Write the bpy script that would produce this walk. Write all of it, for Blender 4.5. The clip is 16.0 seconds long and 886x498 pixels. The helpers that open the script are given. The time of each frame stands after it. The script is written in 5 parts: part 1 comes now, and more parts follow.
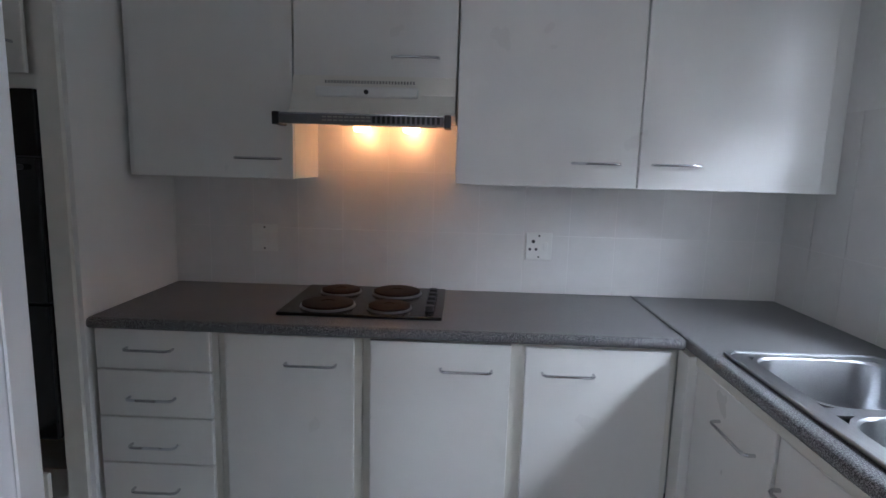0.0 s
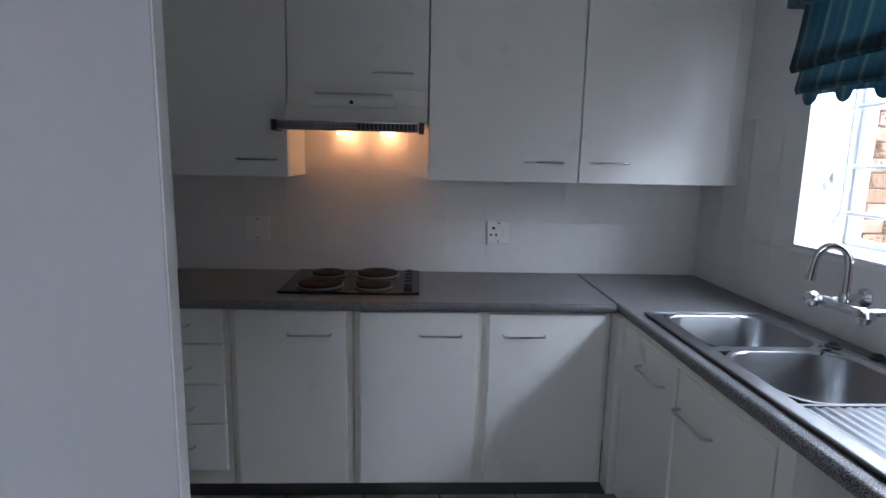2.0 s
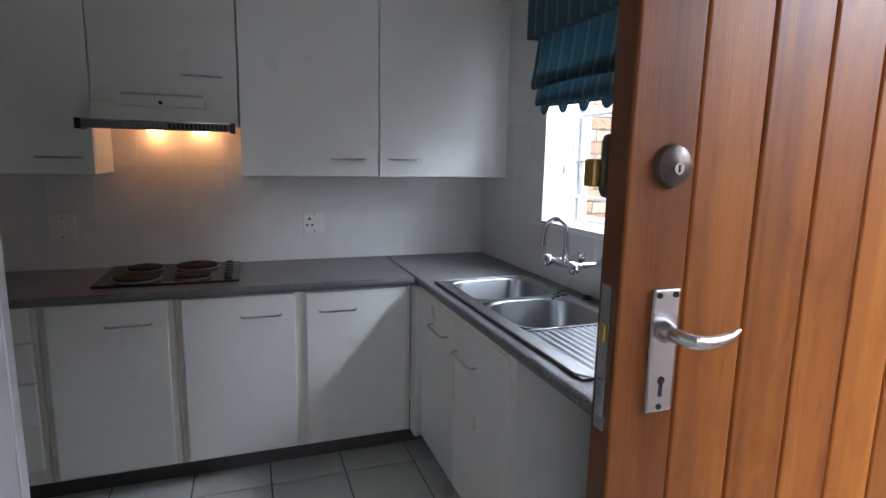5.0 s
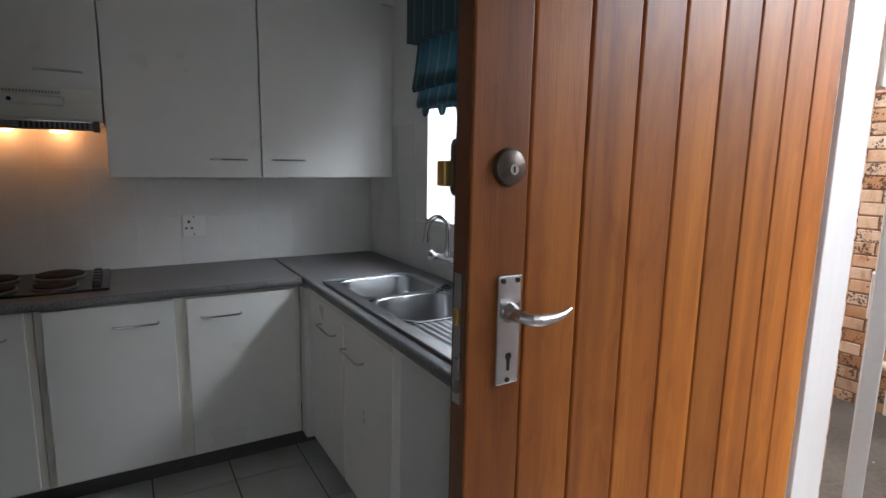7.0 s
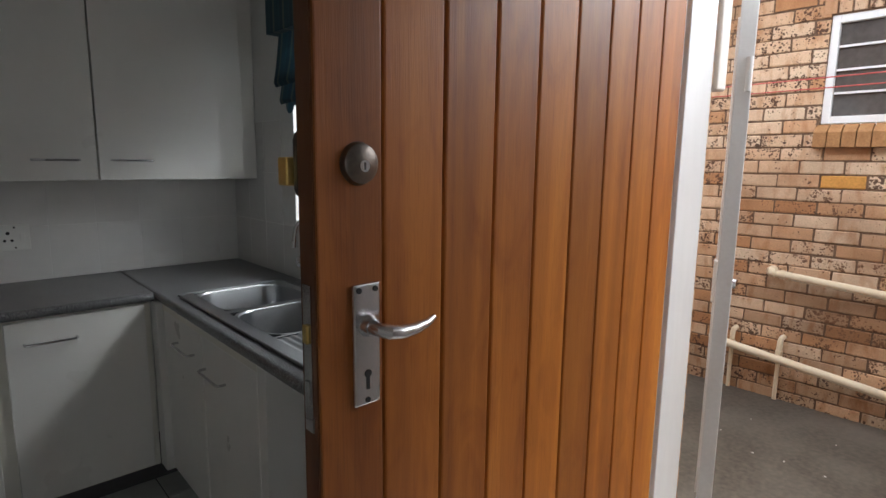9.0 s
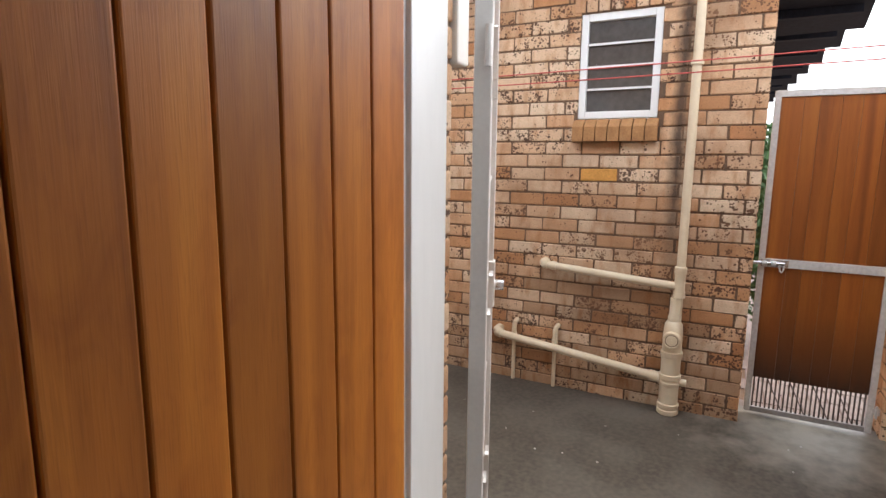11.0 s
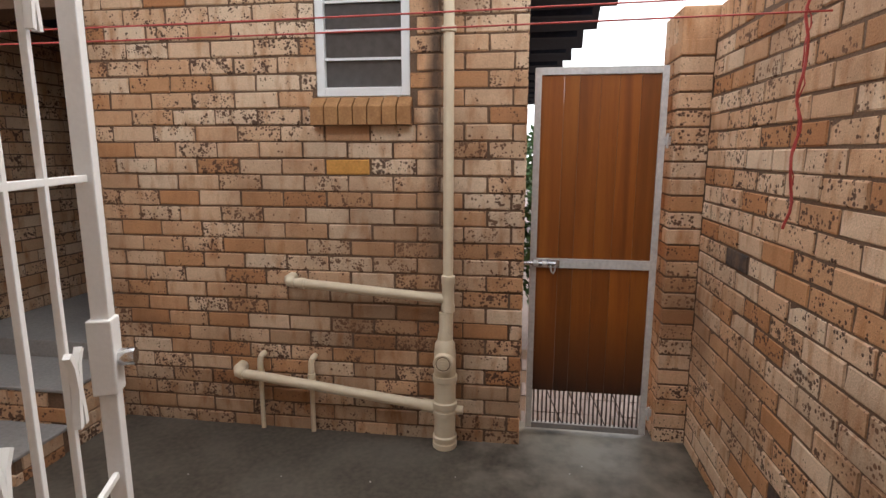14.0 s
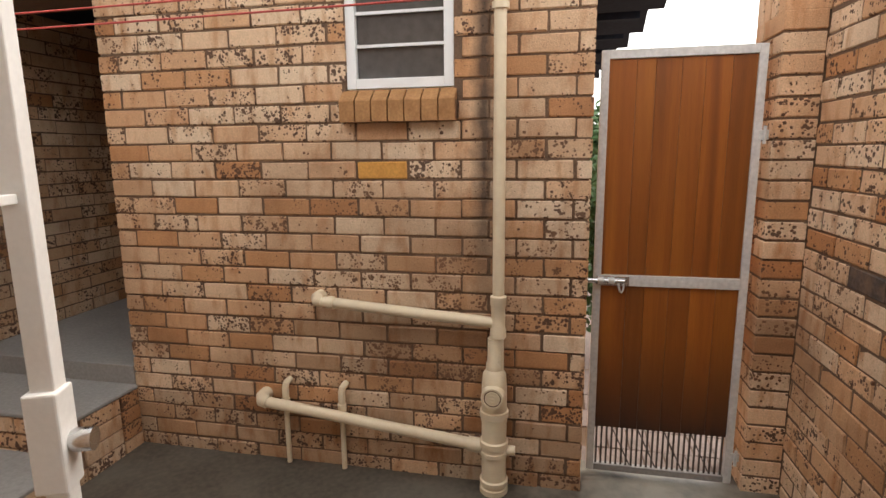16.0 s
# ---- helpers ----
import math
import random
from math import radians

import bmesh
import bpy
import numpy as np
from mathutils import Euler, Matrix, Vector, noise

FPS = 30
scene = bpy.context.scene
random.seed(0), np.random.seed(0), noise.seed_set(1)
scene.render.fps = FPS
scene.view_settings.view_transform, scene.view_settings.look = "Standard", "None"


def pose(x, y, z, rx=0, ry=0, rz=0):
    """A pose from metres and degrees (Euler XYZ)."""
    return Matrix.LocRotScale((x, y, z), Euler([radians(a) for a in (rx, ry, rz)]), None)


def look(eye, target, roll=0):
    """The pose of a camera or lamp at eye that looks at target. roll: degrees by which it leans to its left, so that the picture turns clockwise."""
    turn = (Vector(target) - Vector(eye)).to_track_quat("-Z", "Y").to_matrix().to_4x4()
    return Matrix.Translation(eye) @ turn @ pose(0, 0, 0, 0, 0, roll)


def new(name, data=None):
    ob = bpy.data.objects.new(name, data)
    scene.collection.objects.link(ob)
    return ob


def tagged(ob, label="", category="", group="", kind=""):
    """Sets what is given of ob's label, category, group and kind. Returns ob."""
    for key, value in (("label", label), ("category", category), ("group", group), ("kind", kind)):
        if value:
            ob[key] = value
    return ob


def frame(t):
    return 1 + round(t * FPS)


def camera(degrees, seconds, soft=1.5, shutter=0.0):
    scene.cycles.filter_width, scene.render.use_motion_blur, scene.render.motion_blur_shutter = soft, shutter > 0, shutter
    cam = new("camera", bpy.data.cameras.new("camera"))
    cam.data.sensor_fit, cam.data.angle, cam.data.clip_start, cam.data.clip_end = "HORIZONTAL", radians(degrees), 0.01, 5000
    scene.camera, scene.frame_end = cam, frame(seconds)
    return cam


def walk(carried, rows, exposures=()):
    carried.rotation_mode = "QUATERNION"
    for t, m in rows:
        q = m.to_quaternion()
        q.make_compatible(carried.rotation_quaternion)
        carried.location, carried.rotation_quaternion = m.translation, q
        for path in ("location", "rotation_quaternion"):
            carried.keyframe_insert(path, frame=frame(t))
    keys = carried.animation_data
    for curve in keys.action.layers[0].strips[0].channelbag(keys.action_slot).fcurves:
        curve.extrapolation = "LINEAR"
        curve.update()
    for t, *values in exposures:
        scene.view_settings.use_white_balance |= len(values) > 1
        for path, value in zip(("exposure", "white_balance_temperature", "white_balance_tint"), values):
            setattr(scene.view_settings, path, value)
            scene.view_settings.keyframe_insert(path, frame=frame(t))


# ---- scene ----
cam = camera(78.0, 16.0)
PATH = [
    (0, (-1.329, -2.293, 1.421), (-1.39, -0.317, 1.124), 1.6),
    (0.5, (-1.336, -2.414, 1.442), (-1.334, -0.439, 1.128), 1.5),
    (1, (-1.335, -2.513, 1.447), (-1.308, -0.538, 1.13), 1.4),
    (1.5, (-1.344, -2.583, 1.445), (-1.306, -0.608, 1.132), 1.4),
    (2, (-1.387, -2.651, 1.453), (-1.298, -0.68, 1.126), 1.3),
    (2.5, (-1.395, -2.727, 1.467), (-1.235, -0.761, 1.132), 1.3),
    (3, (-1.371, -2.794, 1.461), (-1.13, -0.836, 1.132), 1.2),
    (3.5, (-1.363, -2.866, 1.455), (-1.024, -0.923, 1.128), 1.1),
    (4, (-1.36, -2.929, 1.452), (-0.925, -1.004, 1.125), 1.1),
    (4.5, (-1.346, -2.977, 1.453), (-0.798, -1.081, 1.127), 1.1),
    (5, (-1.334, -3.019, 1.456), (-0.667, -1.161, 1.13), 1.1),
    (5.2, (-1.338, -3.037, 1.461), (-0.622, -1.199, 1.133), 1.2),
    (7.5, (-1.296, -3.113, 1.461), (-0.231, -1.452, 1.139), 1.0),
    (8, (-1.275, -3.123, 1.468), (-0.134, -1.513, 1.143), 1.0),
    (8.2, (-1.261, -3.117, 1.467), (-0.087, -1.53, 1.145), 0.9),
    (10.3, (-1.004, -2.981, 1.438), (0.62, -1.856, 1.126), 0.6),
    (10.5, (-0.93, -2.98, 1.446), (0.732, -1.912, 1.132), 0.5),
    (11, (-0.772, -2.998, 1.441), (0.977, -2.081, 1.126), 0.6),
    (11.5, (-0.62, -2.943, 1.452), (1.22, -2.231, 1.129), 0.6),
    (12, (-0.474, -2.971, 1.466), (1.419, -2.423, 1.129), 0.6),
    (12.5, (-0.327, -3.009, 1.462), (1.598, -2.59, 1.118), 0.5),
    (13, (-0.162, -3.058, 1.462), (1.777, -2.707, 1.12), 0.4),
    (13.5, (-0.037, -3.105, 1.462), (1.909, -2.795, 1.117), 0.3),
    (14, (0.06, -3.129, 1.438), (2.009, -2.842, 1.094), 0.1),
    (14.5, (0.208, -3.13, 1.418), (2.16, -2.852, 1.078), -0.1),
    (15, (0.336, -3.108, 1.416), (2.287, -2.827, 1.076), -0.3),
    (15.5, (0.397, -3.067, 1.425), (2.344, -2.758, 1.085), -0.4),
    (16, (0.43, -3.013, 1.449), (2.355, -2.601, 1.097), -0.6),
]
walk(cam, [(t, look(eye, target, roll)) for t, eye, target, roll in PATH],
     exposures=[(0, 2.1, 5550, 14), (2, 1.7, 5450, 14), (3.5, 1.45, 5450, 13), (5, 1.7, 5700, 12), (8.2, 0.85, 6200, 11), (10.3, 0.65, 6500, 10), (11.5, 0.5, 6250, 11), (12.0, 0.34, 6000, 11), (12.5, 0.18, 5600, 12), (13.0, -0.08, 6350, 11), (13.5, -0.06, 6400, 11), (14.2, 0.1, 6600, 10), (15.2, 0.28, 6900, 10), (16, 0.32, 7050, 10)])

# ---- world, sun and exposure ----
world = bpy.data.worlds.new("overcast_sky")
scene.world = world
world.use_nodes = True
wn = world.node_tree.nodes
sky = wn.new("ShaderNodeTexSky")
sky.sky_type, sky.sun_disc = "NISHITA", False
sky.sun_elevation, sky.sun_rotation = radians(56), radians(135)
sky.air_density, sky.dust_density, sky.ozone_density = 1.0, 6.0, 0.6
soft_sky = wn.new("ShaderNodeMix")
soft_sky.data_type, soft_sky.inputs[0].default_value = "RGBA", 0.72
soft_sky.inputs[7].default_value = (18.5, 19.0, 19.8, 1)
world.node_tree.links.new(sky.outputs[0], soft_sky.inputs[6])
world.node_tree.links.new(soft_sky.outputs[2], wn["Background"].inputs[0])
wn["Background"].inputs[1].default_value = 0.15

sun_data = bpy.data.lights.new("sun", "SUN")
sun_data.energy, sun_data.angle, sun_data.color = 1.4, radians(40), (1.0, 0.96, 0.9)
sun = new("sun", sun_data)
sun.matrix_world = look((4.6, -5.2, 8.0), (0.9, -1.5, 0.0))

# area lamps that stand in for daylight through the kitchen window and back door
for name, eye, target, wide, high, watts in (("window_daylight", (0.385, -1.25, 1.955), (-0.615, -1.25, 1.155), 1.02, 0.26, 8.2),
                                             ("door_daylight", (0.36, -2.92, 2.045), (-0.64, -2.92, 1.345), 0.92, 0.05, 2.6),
                                             # fill lamp at an added, unseen window, to brighten the room from behind
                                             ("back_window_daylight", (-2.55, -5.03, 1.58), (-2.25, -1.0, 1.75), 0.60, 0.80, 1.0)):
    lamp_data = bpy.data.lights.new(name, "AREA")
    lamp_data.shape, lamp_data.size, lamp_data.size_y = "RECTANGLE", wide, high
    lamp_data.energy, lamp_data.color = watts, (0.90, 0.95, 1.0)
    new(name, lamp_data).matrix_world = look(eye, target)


# ---- building helpers ----
def box_bm(bm, x0, x1, y0, y1, z0, z1, bevel=0.0):
    """Adds a box to a bmesh, with its edges rounded off by bevel."""
    lo, hi = (min(x0, x1), min(y0, y1), min(z0, z1)), (max(x0, x1), max(y0, y1), max(z0, z1))
    v = [bm.verts.new((hi[0] if i & 1 else lo[0], hi[1] if i & 2 else lo[1], hi[2] if i & 4 else lo[2])) for i in range(8)]
    faces = [bm.faces.new([v[i] for i in q]) for q in
             ((0, 2, 3, 1), (4, 5, 7, 6), (0, 1, 5, 4), (2, 6, 7, 3), (0, 4, 6, 2), (1, 3, 7, 5))]
    if bevel > 0:
        edges = list({e for f in faces for e in f.edges})
        bmesh.ops.bevel(bm, geom=edges, offset=bevel, segments=2, affect="EDGES", profile=0.5)
    return bm


def boxes(*specs, bevel=0.0):
    bm = bmesh.new()
    for s in specs:
        box_bm(bm, *s[:6], s[6] if len(s) > 6 else bevel)
    return bm


def tube_bm(bm, points, radius, sides=10, caps=True, radii=None):
    """Adds a round tube along a line of points."""
    pts = [Vector(p) for p in points]
    rings = []
    up = None
    for i, p in enumerate(pts):
        a = pts[max(i - 1, 0)]
        b = pts[min(i + 1, len(pts) - 1)]
        d = (b - a).normalized()
        if up is None:
            up = d.orthogonal().normalized()
        up = (up - d * up.dot(d)).normalized()
        side = d.cross(up)
        r = radii[i] if radii else radius
        rings.append([bm.verts.new(p + (up * math.cos(k * math.tau / sides) + side * math.sin(k * math.tau / sides)) * r)
                      for k in range(sides)])
    for a, b in zip(rings, rings[1:]):
        for k in range(sides):
            f = bm.faces.new((a[k], a[(k + 1) % sides], b[(k + 1) % sides], b[k]))
            f.smooth = True
    if caps:
        bm.faces.new(rings[0][::-1])
        bm.faces.new(rings[-1])
    return bm


def tube(points, radius, sides=10, radii=None):
    return tube_bm(bmesh.new(), points, radius, sides, True, radii)


def lathe(profile, sides=24, axis="z", at=(0, 0, 0)):
    """A turned body from (radius, height) pairs, about an axis through a place."""
    bm = bmesh.new()
    rings = []
    for r, h in profile:
        ring = []
        for k in range(sides):
            a = k * math.tau / sides
            c, s = r * math.cos(a), r * math.sin(a)
            p = {"z": (c, s, h), "x": (h, c, s), "y": (s, h, c)}[axis]
            ring.append(bm.verts.new(Vector(p) + Vector(at)))
        rings.append(ring)
    for a, b in zip(rings, rings[1:]):
        for k in range(sides):
            f = bm.faces.new((a[k], a[(k + 1) % sides], b[(k + 1) % sides], b[k]))
            f.smooth = True
    for ring in (rings[0][::-1], rings[-1]):
        if (ring[0].co - ring[len(ring) // 2].co).length > 1e-5:
            bm.faces.new(ring)
    bmesh.ops.remove_doubles(bm, verts=bm.verts, dist=1e-6)
    bmesh.ops.recalc_face_normals(bm, faces=bm.faces)
    return bm


def part(name, bm, material, parent=None, label=""):
    """Links a bmesh as one mesh object, under a thing or a part if one is given."""
    bmesh.ops.recalc_face_normals(bm, faces=bm.faces)
    data = bpy.data.meshes.new(name)
    bm.to_mesh(data)
    bm.free()
    if any(f.use_smooth for f in data.polygons):
        data.set_sharp_from_angle(angle=radians(32))
    data.materials.append(material)
    ob = new(name, data)
    if parent is not None:
        ob.parent = parent
    if label:
        ob["label"] = label
    return ob


def thing(name, label, category, group="", kind=""):
    """An empty that parents the parts of a thing."""
    ob = new(name)
    ob.empty_display_size = 0.05
    return tagged(ob, label, category, group, kind)


def setting(name, bm, material, label, category):
    return tagged(part(name, bm, material), label, category, kind="structure")


# ---- materials ----
def material(name, color, rough=0.5, metal=0.0, grain=60.0, vary=0.08, bump=0.02, stain=3.0, stain_amount=0.08, stain_color=None,
             stretch=(1, 1, 1), spec=0.5, coat=0.0):
    """A surface with fine grain, wide soft stains and relief, by place in the world."""
    m = bpy.data.materials.new(name)
    m.use_nodes = True
    n, l = m.node_tree.nodes, m.node_tree.links
    b = n["Principled BSDF"]
    geo = n.new("ShaderNodeNewGeometry")
    mp = n.new("ShaderNodeMapping")
    mp.inputs["Scale"].default_value = stretch
    l.new(geo.outputs["Position"], mp.inputs["Vector"])
    fine = n.new("ShaderNodeTexNoise")
    fine.inputs["Scale"].default_value, fine.inputs["Detail"].default_value = grain, 5
    wide = n.new("ShaderNodeTexNoise")
    wide.inputs["Scale"].default_value, wide.inputs["Detail"].default_value = stain, 4
    l.new(mp.outputs[0], fine.inputs["Vector"])
    l.new(geo.outputs["Position"], wide.inputs["Vector"])
    r1 = n.new("ShaderNodeValToRGB")
    r1.color_ramp.elements[0].position, r1.color_ramp.elements[1].position = 0.3, 0.7
    c = Vector(color)
    r1.color_ramp.elements[0].color = (*(c * (1 - vary)), 1)
    r1.color_ramp.elements[1].color = (*[min(1, k * (1 + vary)) for k in c], 1)
    l.new(fine.outputs[0], r1.inputs[0])
    r2 = n.new("ShaderNodeValToRGB")
    r2.color_ramp.elements[0].position, r2.color_ramp.elements[1].position = 0.42, 0.72
    r2.color_ramp.elements[0].color, r2.color_ramp.elements[1].color = (0, 0, 0, 1), (stain_amount,) * 3 + (1,)
    l.new(wide.outputs[0], r2.inputs[0])
    mix = n.new("ShaderNodeMix")
    mix.data_type = "RGBA"
    l.new(r2.outputs[0], mix.inputs[0])
    l.new(r1.outputs[0], mix.inputs[6])
    mix.inputs[7].default_value = (*(stain_color or tuple(c * 0.55)), 1)
    l.new(mix.outputs[2], b.inputs["Base Color"])
    b.inputs["Roughness"].default_value, b.inputs["Metallic"].default_value = rough, metal
    b.inputs["Specular IOR Level"].default_value = spec
    b.inputs["Coat Weight"].default_value, b.inputs["Coat Roughness"].default_value = coat, 0.15
    rr = n.new("ShaderNodeMapRange")
    rr.inputs[3].default_value, rr.inputs[4].default_value = max(0.02, rough - 0.07), min(1, rough + 0.07)
    l.new(wide.outputs[0], rr.inputs[0])
    l.new(rr.outputs[0], b.inputs["Roughness"])
    if bump > 0:
        bp = n.new("ShaderNodeBump")
        bp.inputs["Strength"].default_value, bp.inputs["Distance"].default_value = bump * 10, 0.002
        l.new(fine.outputs[0], bp.inputs["Height"])
        l.new(bp.outputs[0], b.inputs["Normal"])
    return m


def wood_material(name, dark, mid, light, rough=0.35, axis="z", scale=1.0, per_piece=True, gloss=0.0, damp=None, mottle=0.0):
    """Wood with long grain along an axis; each plank takes a tone of its own."""
    m = bpy.data.materials.new(name)
    m.use_nodes = True
    n, l = m.node_tree.nodes, m.node_tree.links
    b = n["Principled BSDF"]
    geo = n.new("ShaderNodeNewGeometry")
    info = n.new("ShaderNodeObjectInfo")
    shift = n.new("ShaderNodeVectorMath")
    shift.operation = "MULTIPLY_ADD"
    comb = n.new("ShaderNodeCombineXYZ")
    for i in range(3):
        l.new(info.outputs["Random"], comb.inputs[i])
    l.new(comb.outputs[0], shift.inputs[0])
    shift.inputs[1].default_value = (7, 11, 13)
    l.new(geo.outputs["Position"], shift.inputs[2])
    mp = n.new("ShaderNodeMapping")
    k = 26 * scale
    mp.inputs["Scale"].default_value = {"z": (k, k, 1.1 * scale), "x": (1.1 * scale, k, k), "y": (k, 1.1 * scale, k)}[axis]
    l.new(shift.outputs[0], mp.inputs["Vector"])
    g = n.new("ShaderNodeTexNoise")
    g.inputs["Scale"].default_value, g.inputs["Detail"].default_value, g.inputs["Distortion"].default_value = 1.0, 6, 0.6
    l.new(mp.outputs[0], g.inputs["Vector"])
    pores = n.new("ShaderNodeMapping")
    pores.inputs["Scale"].default_value = {"z": (420, 420, 14), "x": (14, 420, 420), "y": (420, 14, 420)}[axis]
    l.new(shift.outputs[0], pores.inputs["Vector"])
    pn = n.new("ShaderNodeTexNoise")
    pn.inputs["Scale"].default_value, pn.inputs["Detail"].default_value = 1.0, 2
    l.new(pores.outputs[0], pn.inputs["Vector"])
    ramp = n.new("ShaderNodeValToRGB")
    e = ramp.color_ramp.elements
    e[0].position, e[0].color = 0.25, (*dark, 1)
    e[1].position, e[1].color = 0.75, (*light, 1)
    q = e.new(0.5)
    q.color = (*mid, 1)
    l.new(g.outputs[0], ramp.inputs[0])
    hsv = n.new("ShaderNodeHueSaturation")
    mr = n.new("ShaderNodeMapRange")
    mr.inputs[3].default_value, mr.inputs[4].default_value = (0.76, 1.2) if per_piece else (1, 1)
    l.new(info.outputs["Random"], mr.inputs[0])
    l.new(mr.outputs[0], hsv.inputs["Value"])
    l.new(ramp.outputs[0], hsv.inputs["Color"])
    dk = n.new("ShaderNodeMix")
    dk.data_type, dk.blend_type = "RGBA", "MULTIPLY"
    pr = n.new("ShaderNodeMapRange")
    pr.inputs[1].default_value, pr.inputs[2].default_value = 0.52, 0.7
    pr.inputs[3].default_value, pr.inputs[4].default_value = 0.0, 0.22
    l.new(pn.outputs[0], pr.inputs[0])
    l.new(pr.outputs[0], dk.inputs[0])
    l.new(hsv.outputs[0], dk.inputs[6])
    dk.inputs[7].default_value = (0.35, 0.25, 0.2, 1)
    tint = dk.outputs[2]
    if mottle:
        # cloudy figure across the grain, with a few small dark knots and nail marks
        fig = n.new("ShaderNodeMapping")
        fig.inputs["Scale"].default_value = (16, 16, 5)
        l.new(shift.outputs[0], fig.inputs["Vector"])
        fn = n.new("ShaderNodeTexNoise")
        fn.inputs["Scale"].default_value, fn.inputs["Detail"].default_value, fn.inputs["Distortion"].default_value = 1.0, 5, 1.4
        l.new(fig.outputs[0], fn.inputs["Vector"])
        fr_ = n.new("ShaderNodeMapRange")
        fr_.inputs[1].default_value, fr_.inputs[2].default_value = 0.48, 0.74
        fr_.inputs[4].default_value = mottle
        l.new(fn.outputs[0], fr_.inputs[0])
        fm_ = n.new("ShaderNodeMix")
        fm_.data_type, fm_.blend_type = "RGBA", "MULTIPLY"
        l.new(fr_.outputs[0], fm_.inputs[0])
        l.new(tint, fm_.inputs[6])
        fm_.inputs[7].default_value = (0.62, 0.48, 0.42, 1)
        knot = n.new("ShaderNodeTexVoronoi")
        knot.inputs["Scale"].default_value = 4.2
        l.new(shift.outputs[0], knot.inputs["Vector"])
        kr = n.new("ShaderNodeMapRange")
        kr.inputs[1].default_value, kr.inputs[2].default_value = 0.034, 0.012
        kr.inputs[4].default_value = 0.75
        l.new(knot.outputs["Distance"], kr.inputs[0])
        km = n.new("ShaderNodeMix")
        km.data_type = "RGBA"
        l.new(kr.outputs[0], km.inputs[0])
        l.new(fm_.outputs[2], km.inputs[6])
        km.inputs[7].default_value = (0.09, 0.028, 0.008, 1)
        tint = km.outputs[2]
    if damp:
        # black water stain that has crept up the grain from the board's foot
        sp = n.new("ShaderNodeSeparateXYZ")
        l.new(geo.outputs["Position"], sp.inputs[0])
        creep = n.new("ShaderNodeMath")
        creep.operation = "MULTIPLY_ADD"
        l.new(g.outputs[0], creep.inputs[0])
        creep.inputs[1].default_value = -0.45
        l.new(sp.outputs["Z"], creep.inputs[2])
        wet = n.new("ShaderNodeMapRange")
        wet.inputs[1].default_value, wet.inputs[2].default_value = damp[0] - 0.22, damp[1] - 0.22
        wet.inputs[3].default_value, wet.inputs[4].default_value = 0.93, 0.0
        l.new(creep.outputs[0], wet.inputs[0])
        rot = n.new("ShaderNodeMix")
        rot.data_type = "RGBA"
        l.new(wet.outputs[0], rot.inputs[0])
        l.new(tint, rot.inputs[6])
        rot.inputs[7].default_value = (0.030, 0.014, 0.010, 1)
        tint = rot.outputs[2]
    l.new(tint, b.inputs["Base Color"])
    b.inputs["Roughness"].default_value = rough
    b.inputs["Coat Weight"].default_value, b.inputs["Coat Roughness"].default_value = gloss, 0.2
    bp = n.new("ShaderNodeBump")
    bp.inputs["Strength"].default_value, bp.inputs["Distance"].default_value = 0.25, 0.0012
    l.new(pn.outputs[0], bp.inputs["Height"])
    l.new(bp.outputs[0], b.inputs["Normal"])
    return m


